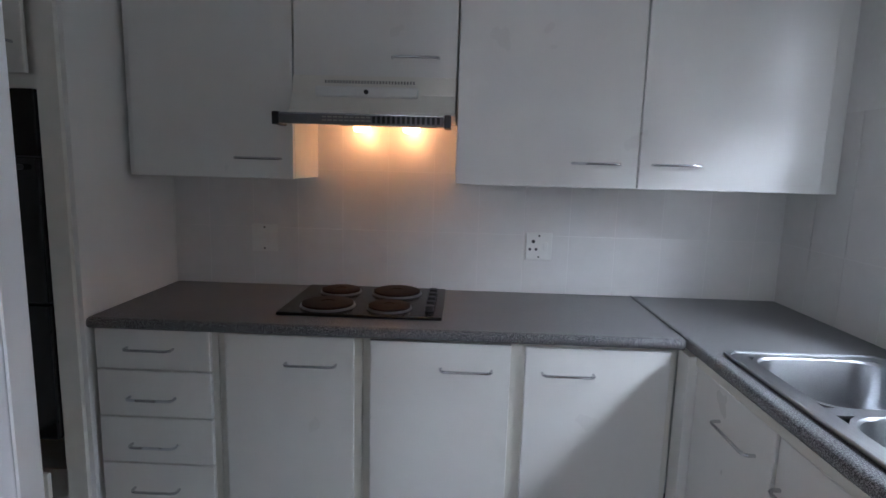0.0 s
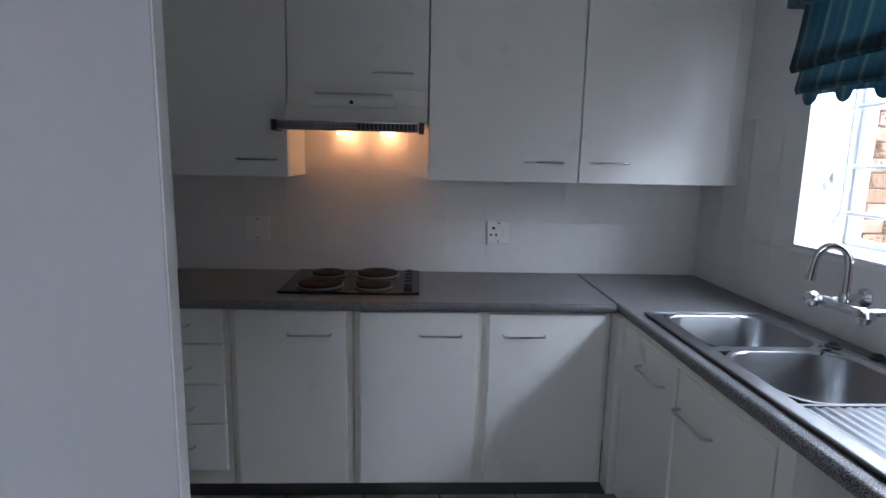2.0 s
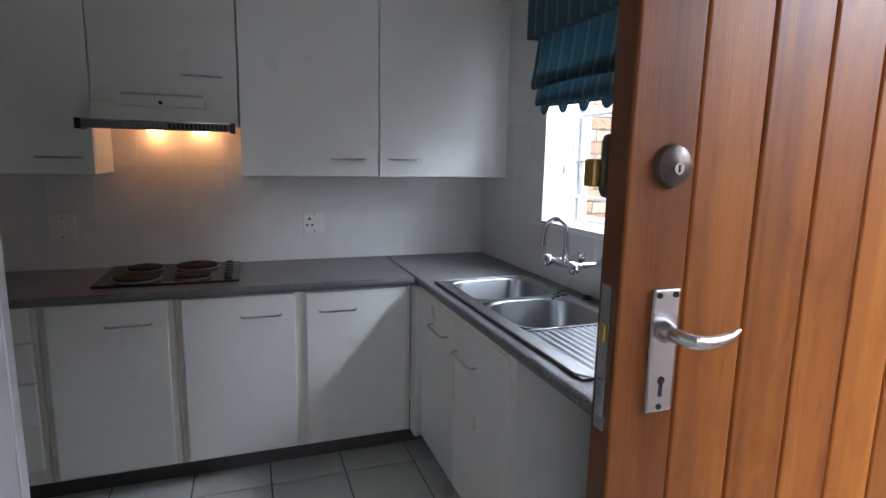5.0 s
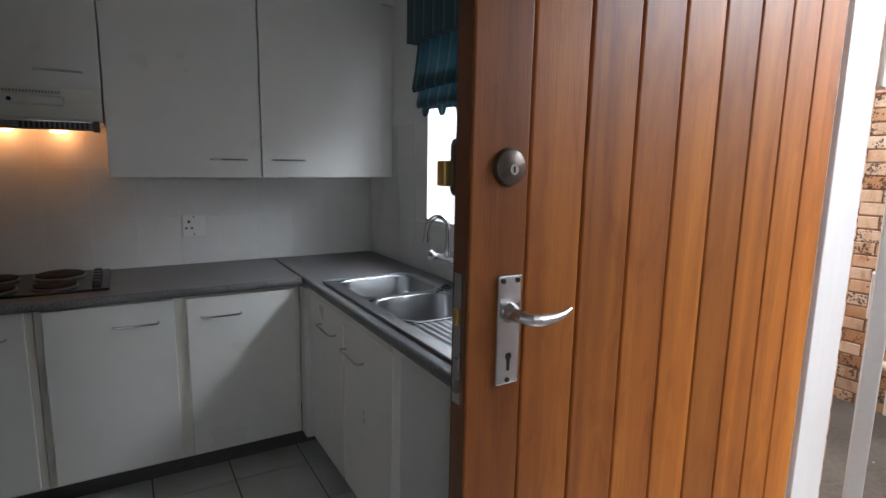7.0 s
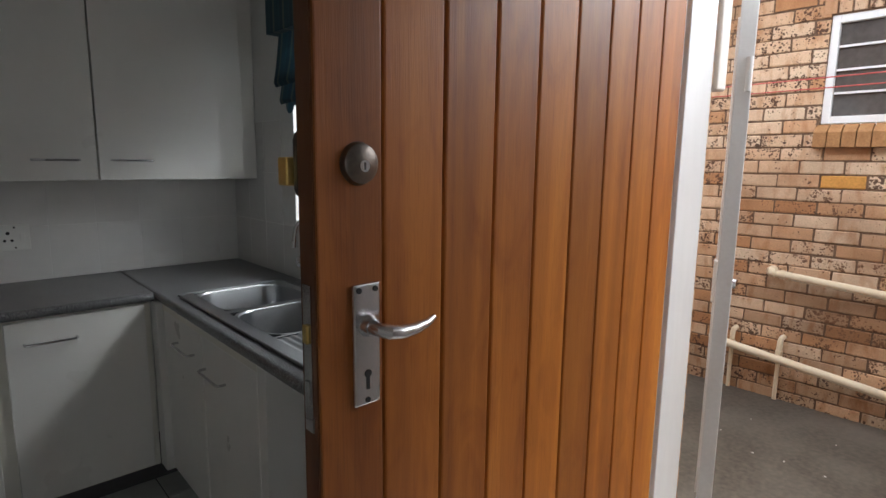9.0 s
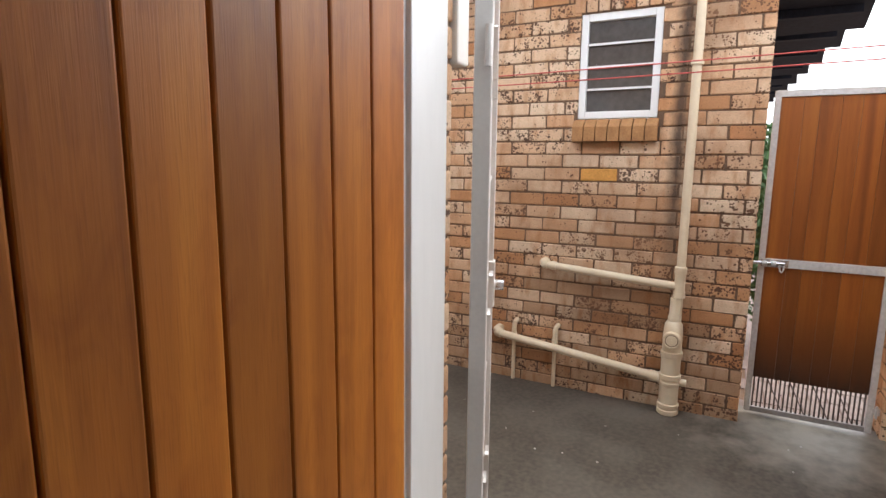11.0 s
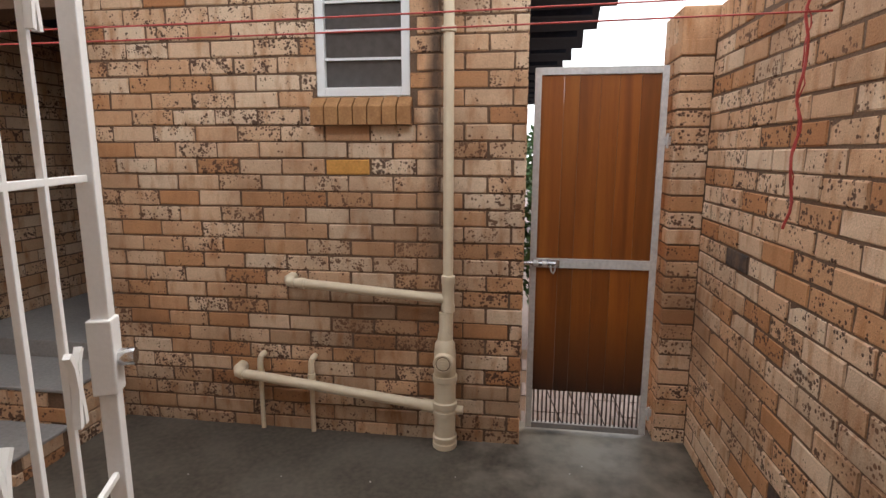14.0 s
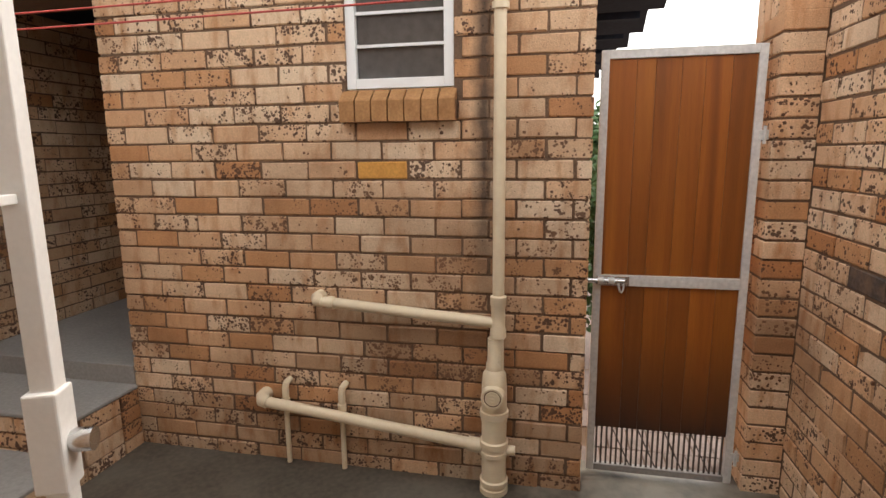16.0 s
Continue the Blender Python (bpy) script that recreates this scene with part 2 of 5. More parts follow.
def brick_material(name, joined=False, tone=1.0, spots=1.2, orange=0.9, streak=None):
    """Buff face brick: a tone for each brick, dark iron spots, pits and sooty weathering."""
    m = bpy.data.materials.new(name)
    m.use_nodes = True
    n, l = m.node_tree.nodes, m.node_tree.links
    b = n["Principled BSDF"]
    geo = n.new("ShaderNodeNewGeometry")
    info = n.new("ShaderNodeObjectInfo")
    rnd = geo.outputs["Random Per Island"] if joined else info.outputs["Random"]
    ramp = n.new("ShaderNodeValToRGB")
    e = ramp.color_ramp.elements
    e[0].position, e[0].color = 0.0, (0.44 * tone, 0.20 * tone, 0.085 * tone, 1)
    e[1].position, e[1].color = 1.0, (0.72 * tone, 0.56 * tone, 0.40 * tone, 1)
    for pos, col in ((0.12, (0.53, 0.275, 0.13)), (0.26, (0.60, 0.365, 0.21)), (0.5, (0.65, 0.435, 0.275)), (0.8, (0.69, 0.505, 0.345))):
        q = e.new(pos)
        q.color = (*[c * tone for c in col], 1)
    l.new(rnd, ramp.inputs[0])
    # clouds of orange firing inside a brick
    cloud = n.new("ShaderNodeTexNoise")
    cloud.inputs["Scale"].default_value, cloud.inputs["Detail"].default_value = 1.0, 4
    cmap = n.new("ShaderNodeMapping")
    cmap.inputs["Scale"].default_value = (19, 19, 6)
    l.new(geo.outputs["Position"], cmap.inputs["Vector"])
    l.new(cmap.outputs[0], cloud.inputs["Vector"])
    cr = n.new("ShaderNodeMapRange")
    cr.inputs[1].default_value, cr.inputs[2].default_value, cr.inputs[4].default_value = 0.5, 0.78, orange
    l.new(cloud.outputs[0], cr.inputs[0])
    warm = n.new("ShaderNodeMix")
    warm.data_type = "RGBA"
    l.new(cr.outputs[0], warm.inputs[0])
    l.new(ramp.outputs[0], warm.inputs[6])
    warm.inputs[7].default_value = (0.42 * tone, 0.19 * tone, 0.075 * tone, 1)
    # dark spots, more on some bricks than on others
    warp = n.new("ShaderNodeTexNoise")
    warp.inputs["Scale"].default_value, warp.inputs["Detail"].default_value = 70, 3
    l.new(geo.outputs["Position"], warp.inputs["Vector"])
    off = n.new("ShaderNodeVectorMath")
    off.operation = "MULTIPLY_ADD"
    l.new(warp.outputs["Color"], off.inputs[0])
    off.inputs[1].default_value = (0.007, 0.007, 0.007)
    l.new(geo.outputs["Position"], off.inputs[2])
    vor = n.new("ShaderNodeTexVoronoi")
    vor.inputs["Scale"].default_value = 66
    l.new(off.outputs[0], vor.inputs["Vector"])
    size = n.new("ShaderNodeSeparateColor")
    l.new(vor.outputs["Color"], size.inputs[0])
    patch = n.new("ShaderNodeTexNoise")
    patch.inputs["Scale"].default_value, patch.inputs["Detail"].default_value = 15, 2
    l.new(geo.outputs["Position"], patch.inputs["Vector"])
    clump = n.new("ShaderNodeMapRange")
    clump.inputs[1].default_value, clump.inputs[2].default_value = 0.36, 0.64
    clump.inputs[3].default_value, clump.inputs[4].default_value = 0.30, 1.0
    l.new(patch.outputs[0], clump.inputs[0])
    wob = n.new("ShaderNodeMath")
    wob.operation = "MULTIPLY_ADD"
    l.new(rnd, wob.inputs[0])
    wob.inputs[1].default_value = 7.31
    fr = n.new("ShaderNodeMath")
    fr.operation = "FRACT"
    l.new(wob.outputs[0], fr.inputs[0])
    lim = n.new("ShaderNodeMath")
    lim.operation = "MULTIPLY"
    few = n.new("ShaderNodeMapRange")
    few.inputs[3].default_value, few.inputs[4].default_value = 0.16, 1.12
    l.new(fr.outputs[0], few.inputs[0])
    l.new(few.outputs[0], lim.inputs[0])
    l.new(clump.outputs[0], lim.inputs[1])
    lim2 = n.new("ShaderNodeMath")
    lim2.operation = "MULTIPLY"
    l.new(size.outputs[0], lim2.inputs[0])
    l.new(lim.outputs[0], lim2.inputs[1])
    lim3 = n.new("ShaderNodeMath")
    lim3.operation = "MULTIPLY_ADD"
    l.new(lim2.outputs[0], lim3.inputs[0])
    lim3.inputs[1].default_value = spots
    lim3.inputs[2].default_value = -0.06
    spot = n.new("ShaderNodeMath")
    spot.operation = "LESS_THAN"
    l.new(vor.outputs["Distance"], spot.inputs[0])
    l.new(lim3.outputs[0], spot.inputs[1])
    dark = n.new("ShaderNodeMix")
    dark.data_type = "RGBA"
    sc = n.new("ShaderNodeMath")
    sc.operation = "MULTIPLY"
    sc.inputs[1].default_value = 0.93
    l.new(spot.outputs[0], sc.inputs[0])
    l.new(sc.outputs[0], dark.inputs[0])
    l.new(warm.outputs[2], dark.inputs[6])
    dark.inputs[7].default_value = (0.075, 0.034, 0.021, 1)
    # sooty weather stains
    soot = n.new("ShaderNodeTexNoise")
    soot.inputs["Scale"].default_value, soot.inputs["Detail"].default_value = 1.7, 5
    l.new(geo.outputs["Position"], soot.inputs["Vector"])
    sr = n.new("ShaderNodeMapRange")
    sr.inputs[1].default_value, sr.inputs[2].default_value, sr.inputs[4].default_value = 0.46, 0.72, 0.75
    l.new(soot.outputs[0], sr.inputs[0])
    st = n.new("ShaderNodeMix")
    st.data_type = "RGBA"
    l.new(sr.outputs[0], st.inputs[0])
    l.new(dark.outputs[2], st.inputs[6])
    st.inputs[7].default_value = (0.25, 0.125, 0.060, 1)
    weathered = st.outputs[2]
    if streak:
        # a dark streak beside a pipe: its middle on y, half width, from z to z
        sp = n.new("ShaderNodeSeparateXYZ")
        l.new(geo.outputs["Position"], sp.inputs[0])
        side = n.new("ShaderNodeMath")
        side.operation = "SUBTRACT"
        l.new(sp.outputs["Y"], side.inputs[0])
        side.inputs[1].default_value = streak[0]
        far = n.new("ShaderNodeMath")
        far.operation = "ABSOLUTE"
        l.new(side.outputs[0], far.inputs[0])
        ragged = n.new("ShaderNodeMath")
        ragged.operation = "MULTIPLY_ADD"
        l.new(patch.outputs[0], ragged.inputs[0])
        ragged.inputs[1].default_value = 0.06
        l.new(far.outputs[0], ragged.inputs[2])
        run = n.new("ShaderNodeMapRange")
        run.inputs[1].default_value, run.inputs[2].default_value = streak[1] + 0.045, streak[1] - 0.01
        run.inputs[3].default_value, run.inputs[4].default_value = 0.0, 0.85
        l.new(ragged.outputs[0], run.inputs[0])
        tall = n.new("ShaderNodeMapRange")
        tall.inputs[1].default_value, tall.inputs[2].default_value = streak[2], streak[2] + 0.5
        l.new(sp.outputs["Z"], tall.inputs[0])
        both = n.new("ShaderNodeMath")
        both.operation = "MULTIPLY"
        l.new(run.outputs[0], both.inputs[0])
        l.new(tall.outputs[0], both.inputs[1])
        streaked = n.new("ShaderNodeMix")
        streaked.data_type = "RGBA"
        l.new(both.outputs[0], streaked.inputs[0])
        l.new(weathered, streaked.inputs[6])
        streaked.inputs[7].default_value = (0.045, 0.032, 0.027, 1)
        weathered = streaked.outputs[2]
    fine = n.new("ShaderNodeTexNoise")
    fine.inputs["Scale"].default_value, fine.inputs["Detail"].default_value = 160, 4
    l.new(geo.outputs["Position"], fine.inputs["Vector"])
    hs = n.new("ShaderNodeHueSaturation")
    fm = n.new("ShaderNodeMapRange")
    fm.inputs[1].default_value, fm.inputs[2].default_value = 0.3, 0.7
    fm.inputs[3].default_value, fm.inputs[4].default_value = 0.85, 1.12
    l.new(fine.outputs[0], fm.inputs[0])
    l.new(fm.outputs[0], hs.inputs["Value"])
    l.new(weathered, hs.inputs["Color"])
    l.new(hs.outputs[0], b.inputs["Base Color"])
    b.inputs["Roughness"].default_value = 0.85
    hsum = n.new("ShaderNodeMath")
    hsum.operation = "SUBTRACT"
    l.new(fine.outputs[0], hsum.inputs[0])
    l.new(spot.outputs[0], hsum.inputs[1])
    bp = n.new("ShaderNodeBump")
    bp.inputs["Strength"].default_value, bp.inputs["Distance"].default_value = 0.6, 0.003
    l.new(hsum.outputs[0], bp.inputs["Height"])
    l.new(bp.outputs[0], b.inputs["Normal"])
    return m


def glow(name, color, strength):
    m = bpy.data.materials.new(name)
    m.use_nodes = True
    b = m.node_tree.nodes["Principled BSDF"]
    b.inputs["Base Color"].default_value = (*color, 1)
    b.inputs["Emission Color"].default_value = (*color, 1)
    b.inputs["Emission Strength"].default_value = strength
    return m


def glass_material(name):
    m = bpy.data.materials.new(name)
    m.use_nodes = True
    b = m.node_tree.nodes["Principled BSDF"]
    b.inputs["Base Color"].default_value = (0.95, 0.97, 0.96, 1)
    b.inputs["Roughness"].default_value = 0.02
    b.inputs["Transmission Weight"].default_value = 1.0
    b.inputs["IOR"].default_value = 1.45
    return m


def speckle_material(name, base, light, dark, scale, rough):
    """Laminate with fine light and dark speckle."""
    m = bpy.data.materials.new(name)
    m.use_nodes = True
    n, l = m.node_tree.nodes, m.node_tree.links
    b = n["Principled BSDF"]
    geo = n.new("ShaderNodeNewGeometry")
    v = n.new("ShaderNodeTexNoise")
    v.inputs["Scale"].default_value, v.inputs["Detail"].default_value = scale, 3
    l.new(geo.outputs["Position"], v.inputs["Vector"])
    ramp = n.new("ShaderNodeValToRGB")
    e = ramp.color_ramp.elements
    e[0].position, e[0].color = 0.38, (*dark, 1)
    e[1].position, e[1].color = 0.62, (*light, 1)
    q = e.new(0.5)
    q.color = (*base, 1)
    l.new(v.outputs[0], ramp.inputs[0])
    l.new(ramp.outputs[0], b.inputs["Base Color"])
    w = n.new("ShaderNodeTexNoise")
    w.inputs["Scale"].default_value = 4
    l.new(geo.outputs["Position"], w.inputs["Vector"])
    r = n.new("ShaderNodeMapRange")
    r.inputs[3].default_value, r.inputs[4].default_value = rough - 0.08, rough + 0.08
    l.new(w.outputs[0], r.inputs[0])
    l.new(r.outputs[0], b.inputs["Roughness"])
    bp = n.new("ShaderNodeBump")
    bp.inputs["Strength"].default_value, bp.inputs["Distance"].default_value = 0.3, 0.0008
    l.new(v.outputs[0], bp.inputs["Height"])
    l.new(bp.outputs[0], b.inputs["Normal"])
    return m


def striped_material(name):
    """Teal woven cloth with pale stripes down it, along the window's length."""
    m = bpy.data.materials.new(name)
    m.use_nodes = True
    n, l = m.node_tree.nodes, m.node_tree.links
    b = n["Principled BSDF"]
    geo = n.new("ShaderNodeNewGeometry")
    sep = n.new("ShaderNodeSeparateXYZ")
    l.new(geo.outputs["Position"], sep.inputs[0])
    saw = n.new("ShaderNodeMath")
    saw.operation = "MULTIPLY"
    saw.inputs[1].default_value = 1 / 0.092
    l.new(sep.outputs["Y"], saw.inputs[0])
    fr = n.new("ShaderNodeMath")
    fr.operation = "FRACT"
    l.new(saw.outputs[0], fr.inputs[0])
    ramp = n.new("ShaderNodeValToRGB")
    e = ramp.color_ramp.elements
    e[0].position, e[0].color = 0.0, (0.007, 0.058, 0.085, 1)
    e[1].position, e[1].color = 1.0, (0.008, 0.062, 0.090, 1)
    for pos, col in ((0.34, (0.009, 0.070, 0.098)), (0.40, (0.085, 0.125, 0.115)), (0.50, (0.10, 0.14, 0.125)), (0.56, (0.009, 0.062, 0.088)),
                     (0.75, (0.006, 0.045, 0.068)), (0.9, (0.012, 0.080, 0.105))):
        q = e.new(pos)
        q.color = (*col, 1)
    l.new(fr.outputs[0], ramp.inputs[0])
    weave = n.new("ShaderNodeTexNoise")
    weave.inputs["Scale"].default_value, weave.inputs["Detail"].default_value = 300, 3
    l.new(geo.outputs["Position"], weave.inputs["Vector"])
    hs = n.new("ShaderNodeHueSaturation")
    mr = n.new("ShaderNodeMapRange")
    mr.inputs[3].default_value, mr.inputs[4].default_value = 0.7, 1.3
    l.new(weave.outputs[0], mr.inputs[0])
    l.new(mr.outputs[0], hs.inputs["Value"])
    l.new(ramp.outputs[0], hs.inputs["Color"])
    l.new(hs.outputs[0], b.inputs["Base Color"])
    b.inputs["Roughness"].default_value = 0.85
    b.inputs["Sheen Weight"].default_value = 0.2
    return m


PAINT = material("wall_paint", (0.74, 0.73, 0.70), 0.6, grain=35, vary=0.02, bump=0.012, stain_amount=0.10, stain_color=(0.55, 0.53, 0.48))
INNER_DOOR = material("white_door_paint", (0.62, 0.63, 0.65), 0.5, grain=30, vary=0.015, bump=0.006, stain_amount=0.08)
CEIL = material("ceiling_paint", (0.82, 0.82, 0.80), 0.8, grain=40, vary=0.02)
LAMINATE = material("white_laminate", (0.77, 0.755, 0.715), 0.30, grain=12, vary=0.015, bump=0.004, stain_amount=0.08, stain_color=(0.62, 0.59, 0.50))
CARCASS = material("cream_board", (0.75, 0.725, 0.65), 0.5, grain=20, vary=0.02, bump=0.004, stain_amount=0.15)
WALL_TILE = material("glazed_wall_tile", (0.76, 0.74, 0.71), 0.22, grain=14, vary=0.02, bump=0.004, stain_amount=0.05)
GROUT = material("pale_grout", (0.80, 0.78, 0.75), 0.7, grain=80, vary=0.02, bump=0.004)
FLOOR_TILE = material("floor_tile", (0.60, 0.60, 0.56), 0.32, grain=30, vary=0.05, bump=0.006, stain=7, stain_amount=0.2)
FLOOR_GROUT = material("dark_grout", (0.10, 0.10, 0.10), 0.9, grain=80, vary=0.2)
TOP = speckle_material("grey_speckled_laminate", (0.12, 0.118, 0.118), (0.27, 0.27, 0.275), (0.035, 0.035, 0.037), 300, 0.36)
KICK = material("dark_kick_board", (0.085, 0.08, 0.08), 0.5, grain=40, vary=0.1)
STEEL = material("stainless_steel", (0.36, 0.37, 0.38), 0.38, 1.0, grain=300, vary=0.06, bump=0.004, stretch=(1, 0.06, 1), stain_amount=0.1)
CHROME = material("polished_chrome", (0.78, 0.79, 0.80), 0.08, 1.0, grain=50, vary=0.02, bump=0)
SATIN = material("satin_chrome", (0.60, 0.60, 0.61), 0.26, 1.0, grain=250, vary=0.05, bump=0.002)
ENAMEL = material("black_enamel", (0.012, 0.010, 0.009), 0.2, grain=90, vary=0.2, bump=0.002, spec=0.25)
PLATE = material("iron_hot_plate", (0.016, 0.009, 0.006), 0.62, grain=120, vary=0.4, bump=0.03, stain=30, stain_amount=0.5, stain_color=(0.05, 0.022, 0.012), spec=0.18)
BLACK = material("black_plastic", (0.016, 0.016, 0.017), 0.4, grain=90, vary=0.2)
DARKGLASS = material("dark_oven_glass", (0.010, 0.010, 0.010), 0.06, grain=30, bump=0)
GREYBAND = material("grey_visor", (0.14, 0.14, 0.145), 0.3, grain=60, vary=0.1)
WHITE_PLASTIC = material("white_plastic", (0.80, 0.79, 0.75), 0.35, grain=50, vary=0.02, bump=0.002)
CREAM_ENAMEL = material("cream_enamel", (0.78, 0.75, 0.67), 0.3, grain=20, vary=0.02, bump=0.003)
VENT = material("pale_vent_slot", (0.33, 0.32, 0.29), 0.7)
SLOT = material("slot_shadow", (0.02, 0.02, 0.02), 0.7)
WHITE_GLOSS = material("white_gloss_paint", (0.80, 0.81, 0.81), 0.33, grain=40, vary=0.02, bump=0.01, stretch=(1, 1, 0.15), stain_amount=0.06)
BARS = material("white_bar_paint", (0.78, 0.77, 0.75), 0.35, grain=90, vary=0.03, bump=0.02, stain_amount=0.12, stain_color=(0.5, 0.44, 0.38))
CLOTH = striped_material("teal_striped_cloth")
DOOR_WOOD = wood_material("varnished_meranti", (0.27, 0.080, 0.010), (0.46, 0.150, 0.019), (0.62, 0.235, 0.034), 0.5, "z", 0.6, True, 0.06, mottle=0.55)
# browner planks by the lock, with the shade on that side put into the colour
DOOR_BROWN_SHADED = wood_material("brown_shaded_varnished_meranti", (0.23, 0.067, 0.009), (0.39, 0.124, 0.017), (0.54, 0.195, 0.029), 0.5, "z", 0.6, True, 0.06, mottle=0.6)
DOOR_STILE = wood_material("dark_varnished_meranti", (0.16, 0.044, 0.007), (0.27, 0.080, 0.012), (0.38, 0.122, 0.019), 0.48, "z", 0.6, False, 0.06, mottle=0.6)
DOOR_EDGE = wood_material("varnished_meranti_edge", (0.085, 0.026, 0.009), (0.12, 0.04, 0.013), (0.16, 0.055, 0.018), 0.45, "z", 1.0, False)
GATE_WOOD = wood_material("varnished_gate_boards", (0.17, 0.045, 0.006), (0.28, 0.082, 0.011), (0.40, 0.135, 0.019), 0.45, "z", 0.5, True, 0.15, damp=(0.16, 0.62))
BRASS = material("brass", (0.70, 0.50, 0.16), 0.3, 1.0, grain=90, vary=0.05)
GALV = material("galvanised_steel", (0.68, 0.68, 0.67), 0.42, 0.15, grain=60, vary=0.12, stain=14, stain_amount=0.25)
BRICK = brick_material("buff_face_brick")
BRICK_STREAK = brick_material("buff_face_brick_dark_streak", streak=(-2.70, 0.045, 0.75))
BRICK_RUST = brick_material("rust_face_brick", False, 1.12, 0.95, 1.0)
BRICK_STUFF = brick_material("buff_face_brick_joined", True)
BRICK_DAMP = brick_material("damp_brown_face_brick", False, 0.72, 1.25, 1.1)
AMBER = material("amber_fired_brick", (0.60, 0.30, 0.07), 0.85, grain=90, vary=0.14, bump=0.04, stain=14, stain_amount=0.3, stain_color=(0.34, 0.13, 0.035))
ORANGE = material("orange_fired_brick", (0.39, 0.20, 0.08), 0.85, grain=90, vary=0.18, bump=0.04, stain=16, stain_amount=0.5, stain_color=(0.22, 0.09, 0.035))
SOOTY = material("sooty_dark_brick", (0.07, 0.055, 0.05), 0.9, grain=70, vary=0.4, bump=0.05, stain=14, stain_amount=0.6, stain_color=(0.25, 0.15, 0.09))
MORTAR = material("brown_mortar", (0.165, 0.100, 0.062), 0.95, grain=130, vary=0.25, bump=0.05, stain=2.2, stain_amount=0.5, stain_color=(0.10, 0.065, 0.045))
CONCRETE = material("yard_concrete", (0.080, 0.069, 0.055), 0.46, grain=38, vary=0.35, bump=0.03, stain=3.0, stain_amount=0.55, stain_color=(0.17, 0.153, 0.126))


def worn_patch(m, centre, reach, color):
    """A pale, ragged scuffed patch about a place on a floor."""
    n, l = m.node_tree.nodes, m.node_tree.links
    b = n["Principled BSDF"]
    under = b.inputs["Base Color"].links[0].from_socket
    geo = n.new("ShaderNodeNewGeometry")
    gap = n.new("ShaderNodeVectorMath")
    gap.operation = "DISTANCE"
    gap.inputs[1].default_value = centre
    l.new(geo.outputs["Position"], gap.inputs[0])
    rag = n.new("ShaderNodeTexNoise")
    rag.inputs["Scale"].default_value, rag.inputs["Detail"].default_value = 7, 7
    l.new(geo.outputs["Position"], rag.inputs["Vector"])
    edge = n.new("ShaderNodeMath")
    edge.operation = "MULTIPLY_ADD"
    l.new(rag.outputs[0], edge.inputs[0])
    edge.inputs[1].default_value = 1.5
    l.new(gap.outputs["Value"], edge.inputs[2])
    wear = n.new("ShaderNodeMapRange")
    wear.inputs[1].default_value, wear.inputs[2].default_value, wear.inputs[3].default_value, wear.inputs[4].default_value = reach + 0.45, reach + 1.05, 0.8, 0.0
    l.new(edge.outputs[0], wear.inputs[0])
    mix = n.new("ShaderNodeMix")
    mix.data_type = "RGBA"
    l.new(wear.outputs[0], mix.inputs[0])
    l.new(under, mix.inputs[6])
    mix.inputs[7].default_value = (*color, 1)
    l.new(mix.outputs[2], b.inputs["Base Color"])


worn_patch(CONCRETE, (2.72, -3.55, -0.06), 0.35, (0.30, 0.27, 0.22))
STEP_CEMENT = material("step_cement", (0.29, 0.28, 0.27), 0.8, grain=60, vary=0.12, bump=0.03, stain_amount=0.3)
PVC = material("cream_pvc_pipe", (0.72, 0.61, 0.44), 0.42, grain=40, vary=0.03, bump=0.004, stain=9, stain_amount=0.14, stain_color=(0.45, 0.34, 0.22))
ROOF = material("dark_roof_tile", (0.014, 0.017, 0.027), 0.75, grain=40, vary=0.25, bump=0.03, spec=0.15)
ROPE = material("red_washing_line", (0.50, 0.07, 0.06), 0.6, grain=300, vary=0.3)
PAVER = material("pink_paving", (0.22, 0.17, 0.152), 0.85, grain=60, vary=0.15, bump=0.03, stain=9, stain_amount=0.45)
DARK_WIRE = material("rusted_dark_bar", (0.085, 0.07, 0.062), 0.6, 0.2, grain=90, vary=0.3, stain=20, stain_amount=0.4)
LEAF = material("green_leaf", (0.05, 0.11, 0.03), 0.6, grain=40, vary=0.4)
TRUNK = material("bark", (0.14, 0.10, 0.07), 0.9, grain=40, vary=0.3)
GLASS = glass_material("window_glass")
LOUVRE = material("obscure_dark_pane", (0.085, 0.078, 0.074), 0.16, grain=25, vary=0.15, bump=0.004)
WARM_BULB = glow("hood_bulb", (1.0, 0.55, 0.22), 2.5)

# ---- the shell of the house ----
# Kitchen floor at height 0; the yard lies a step lower.
YARD = -0.06
setting("ground", boxes((-60, 80, -80, 70, -0.5, -0.15)), PAVER, "pinkish paved ground around the house", "ground")
setting("yard_floor", boxes((0.34, 3.0, -4.3, 0.25, -0.149, YARD, 0.01)), CONCRETE, "worn damp grey concrete yard floor with pale scuffs", "yard floor")
setting("wall_north", boxes((-3.5, 0.34, 0.012, 0.25, YARD, 2.6)), PAINT, "white painted kitchen wall behind the counter", "wall")
setting("wall_west", boxes((-3.62, -3.5, -5.0, 0.25, YARD, 2.6)), PAINT, "plain white painted wall", "wall")
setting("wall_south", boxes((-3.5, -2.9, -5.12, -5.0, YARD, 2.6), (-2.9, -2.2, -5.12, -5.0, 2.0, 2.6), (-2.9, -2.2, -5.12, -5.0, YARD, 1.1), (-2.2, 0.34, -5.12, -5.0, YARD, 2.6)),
        PAINT, "plain white painted wall with an added window opening, out of view", "wall")
# Added window, never in view, that lets fill light in from behind.
added_window = thing("window_3", "added white-framed window in the wall behind, out of view", "window", kind="structure")
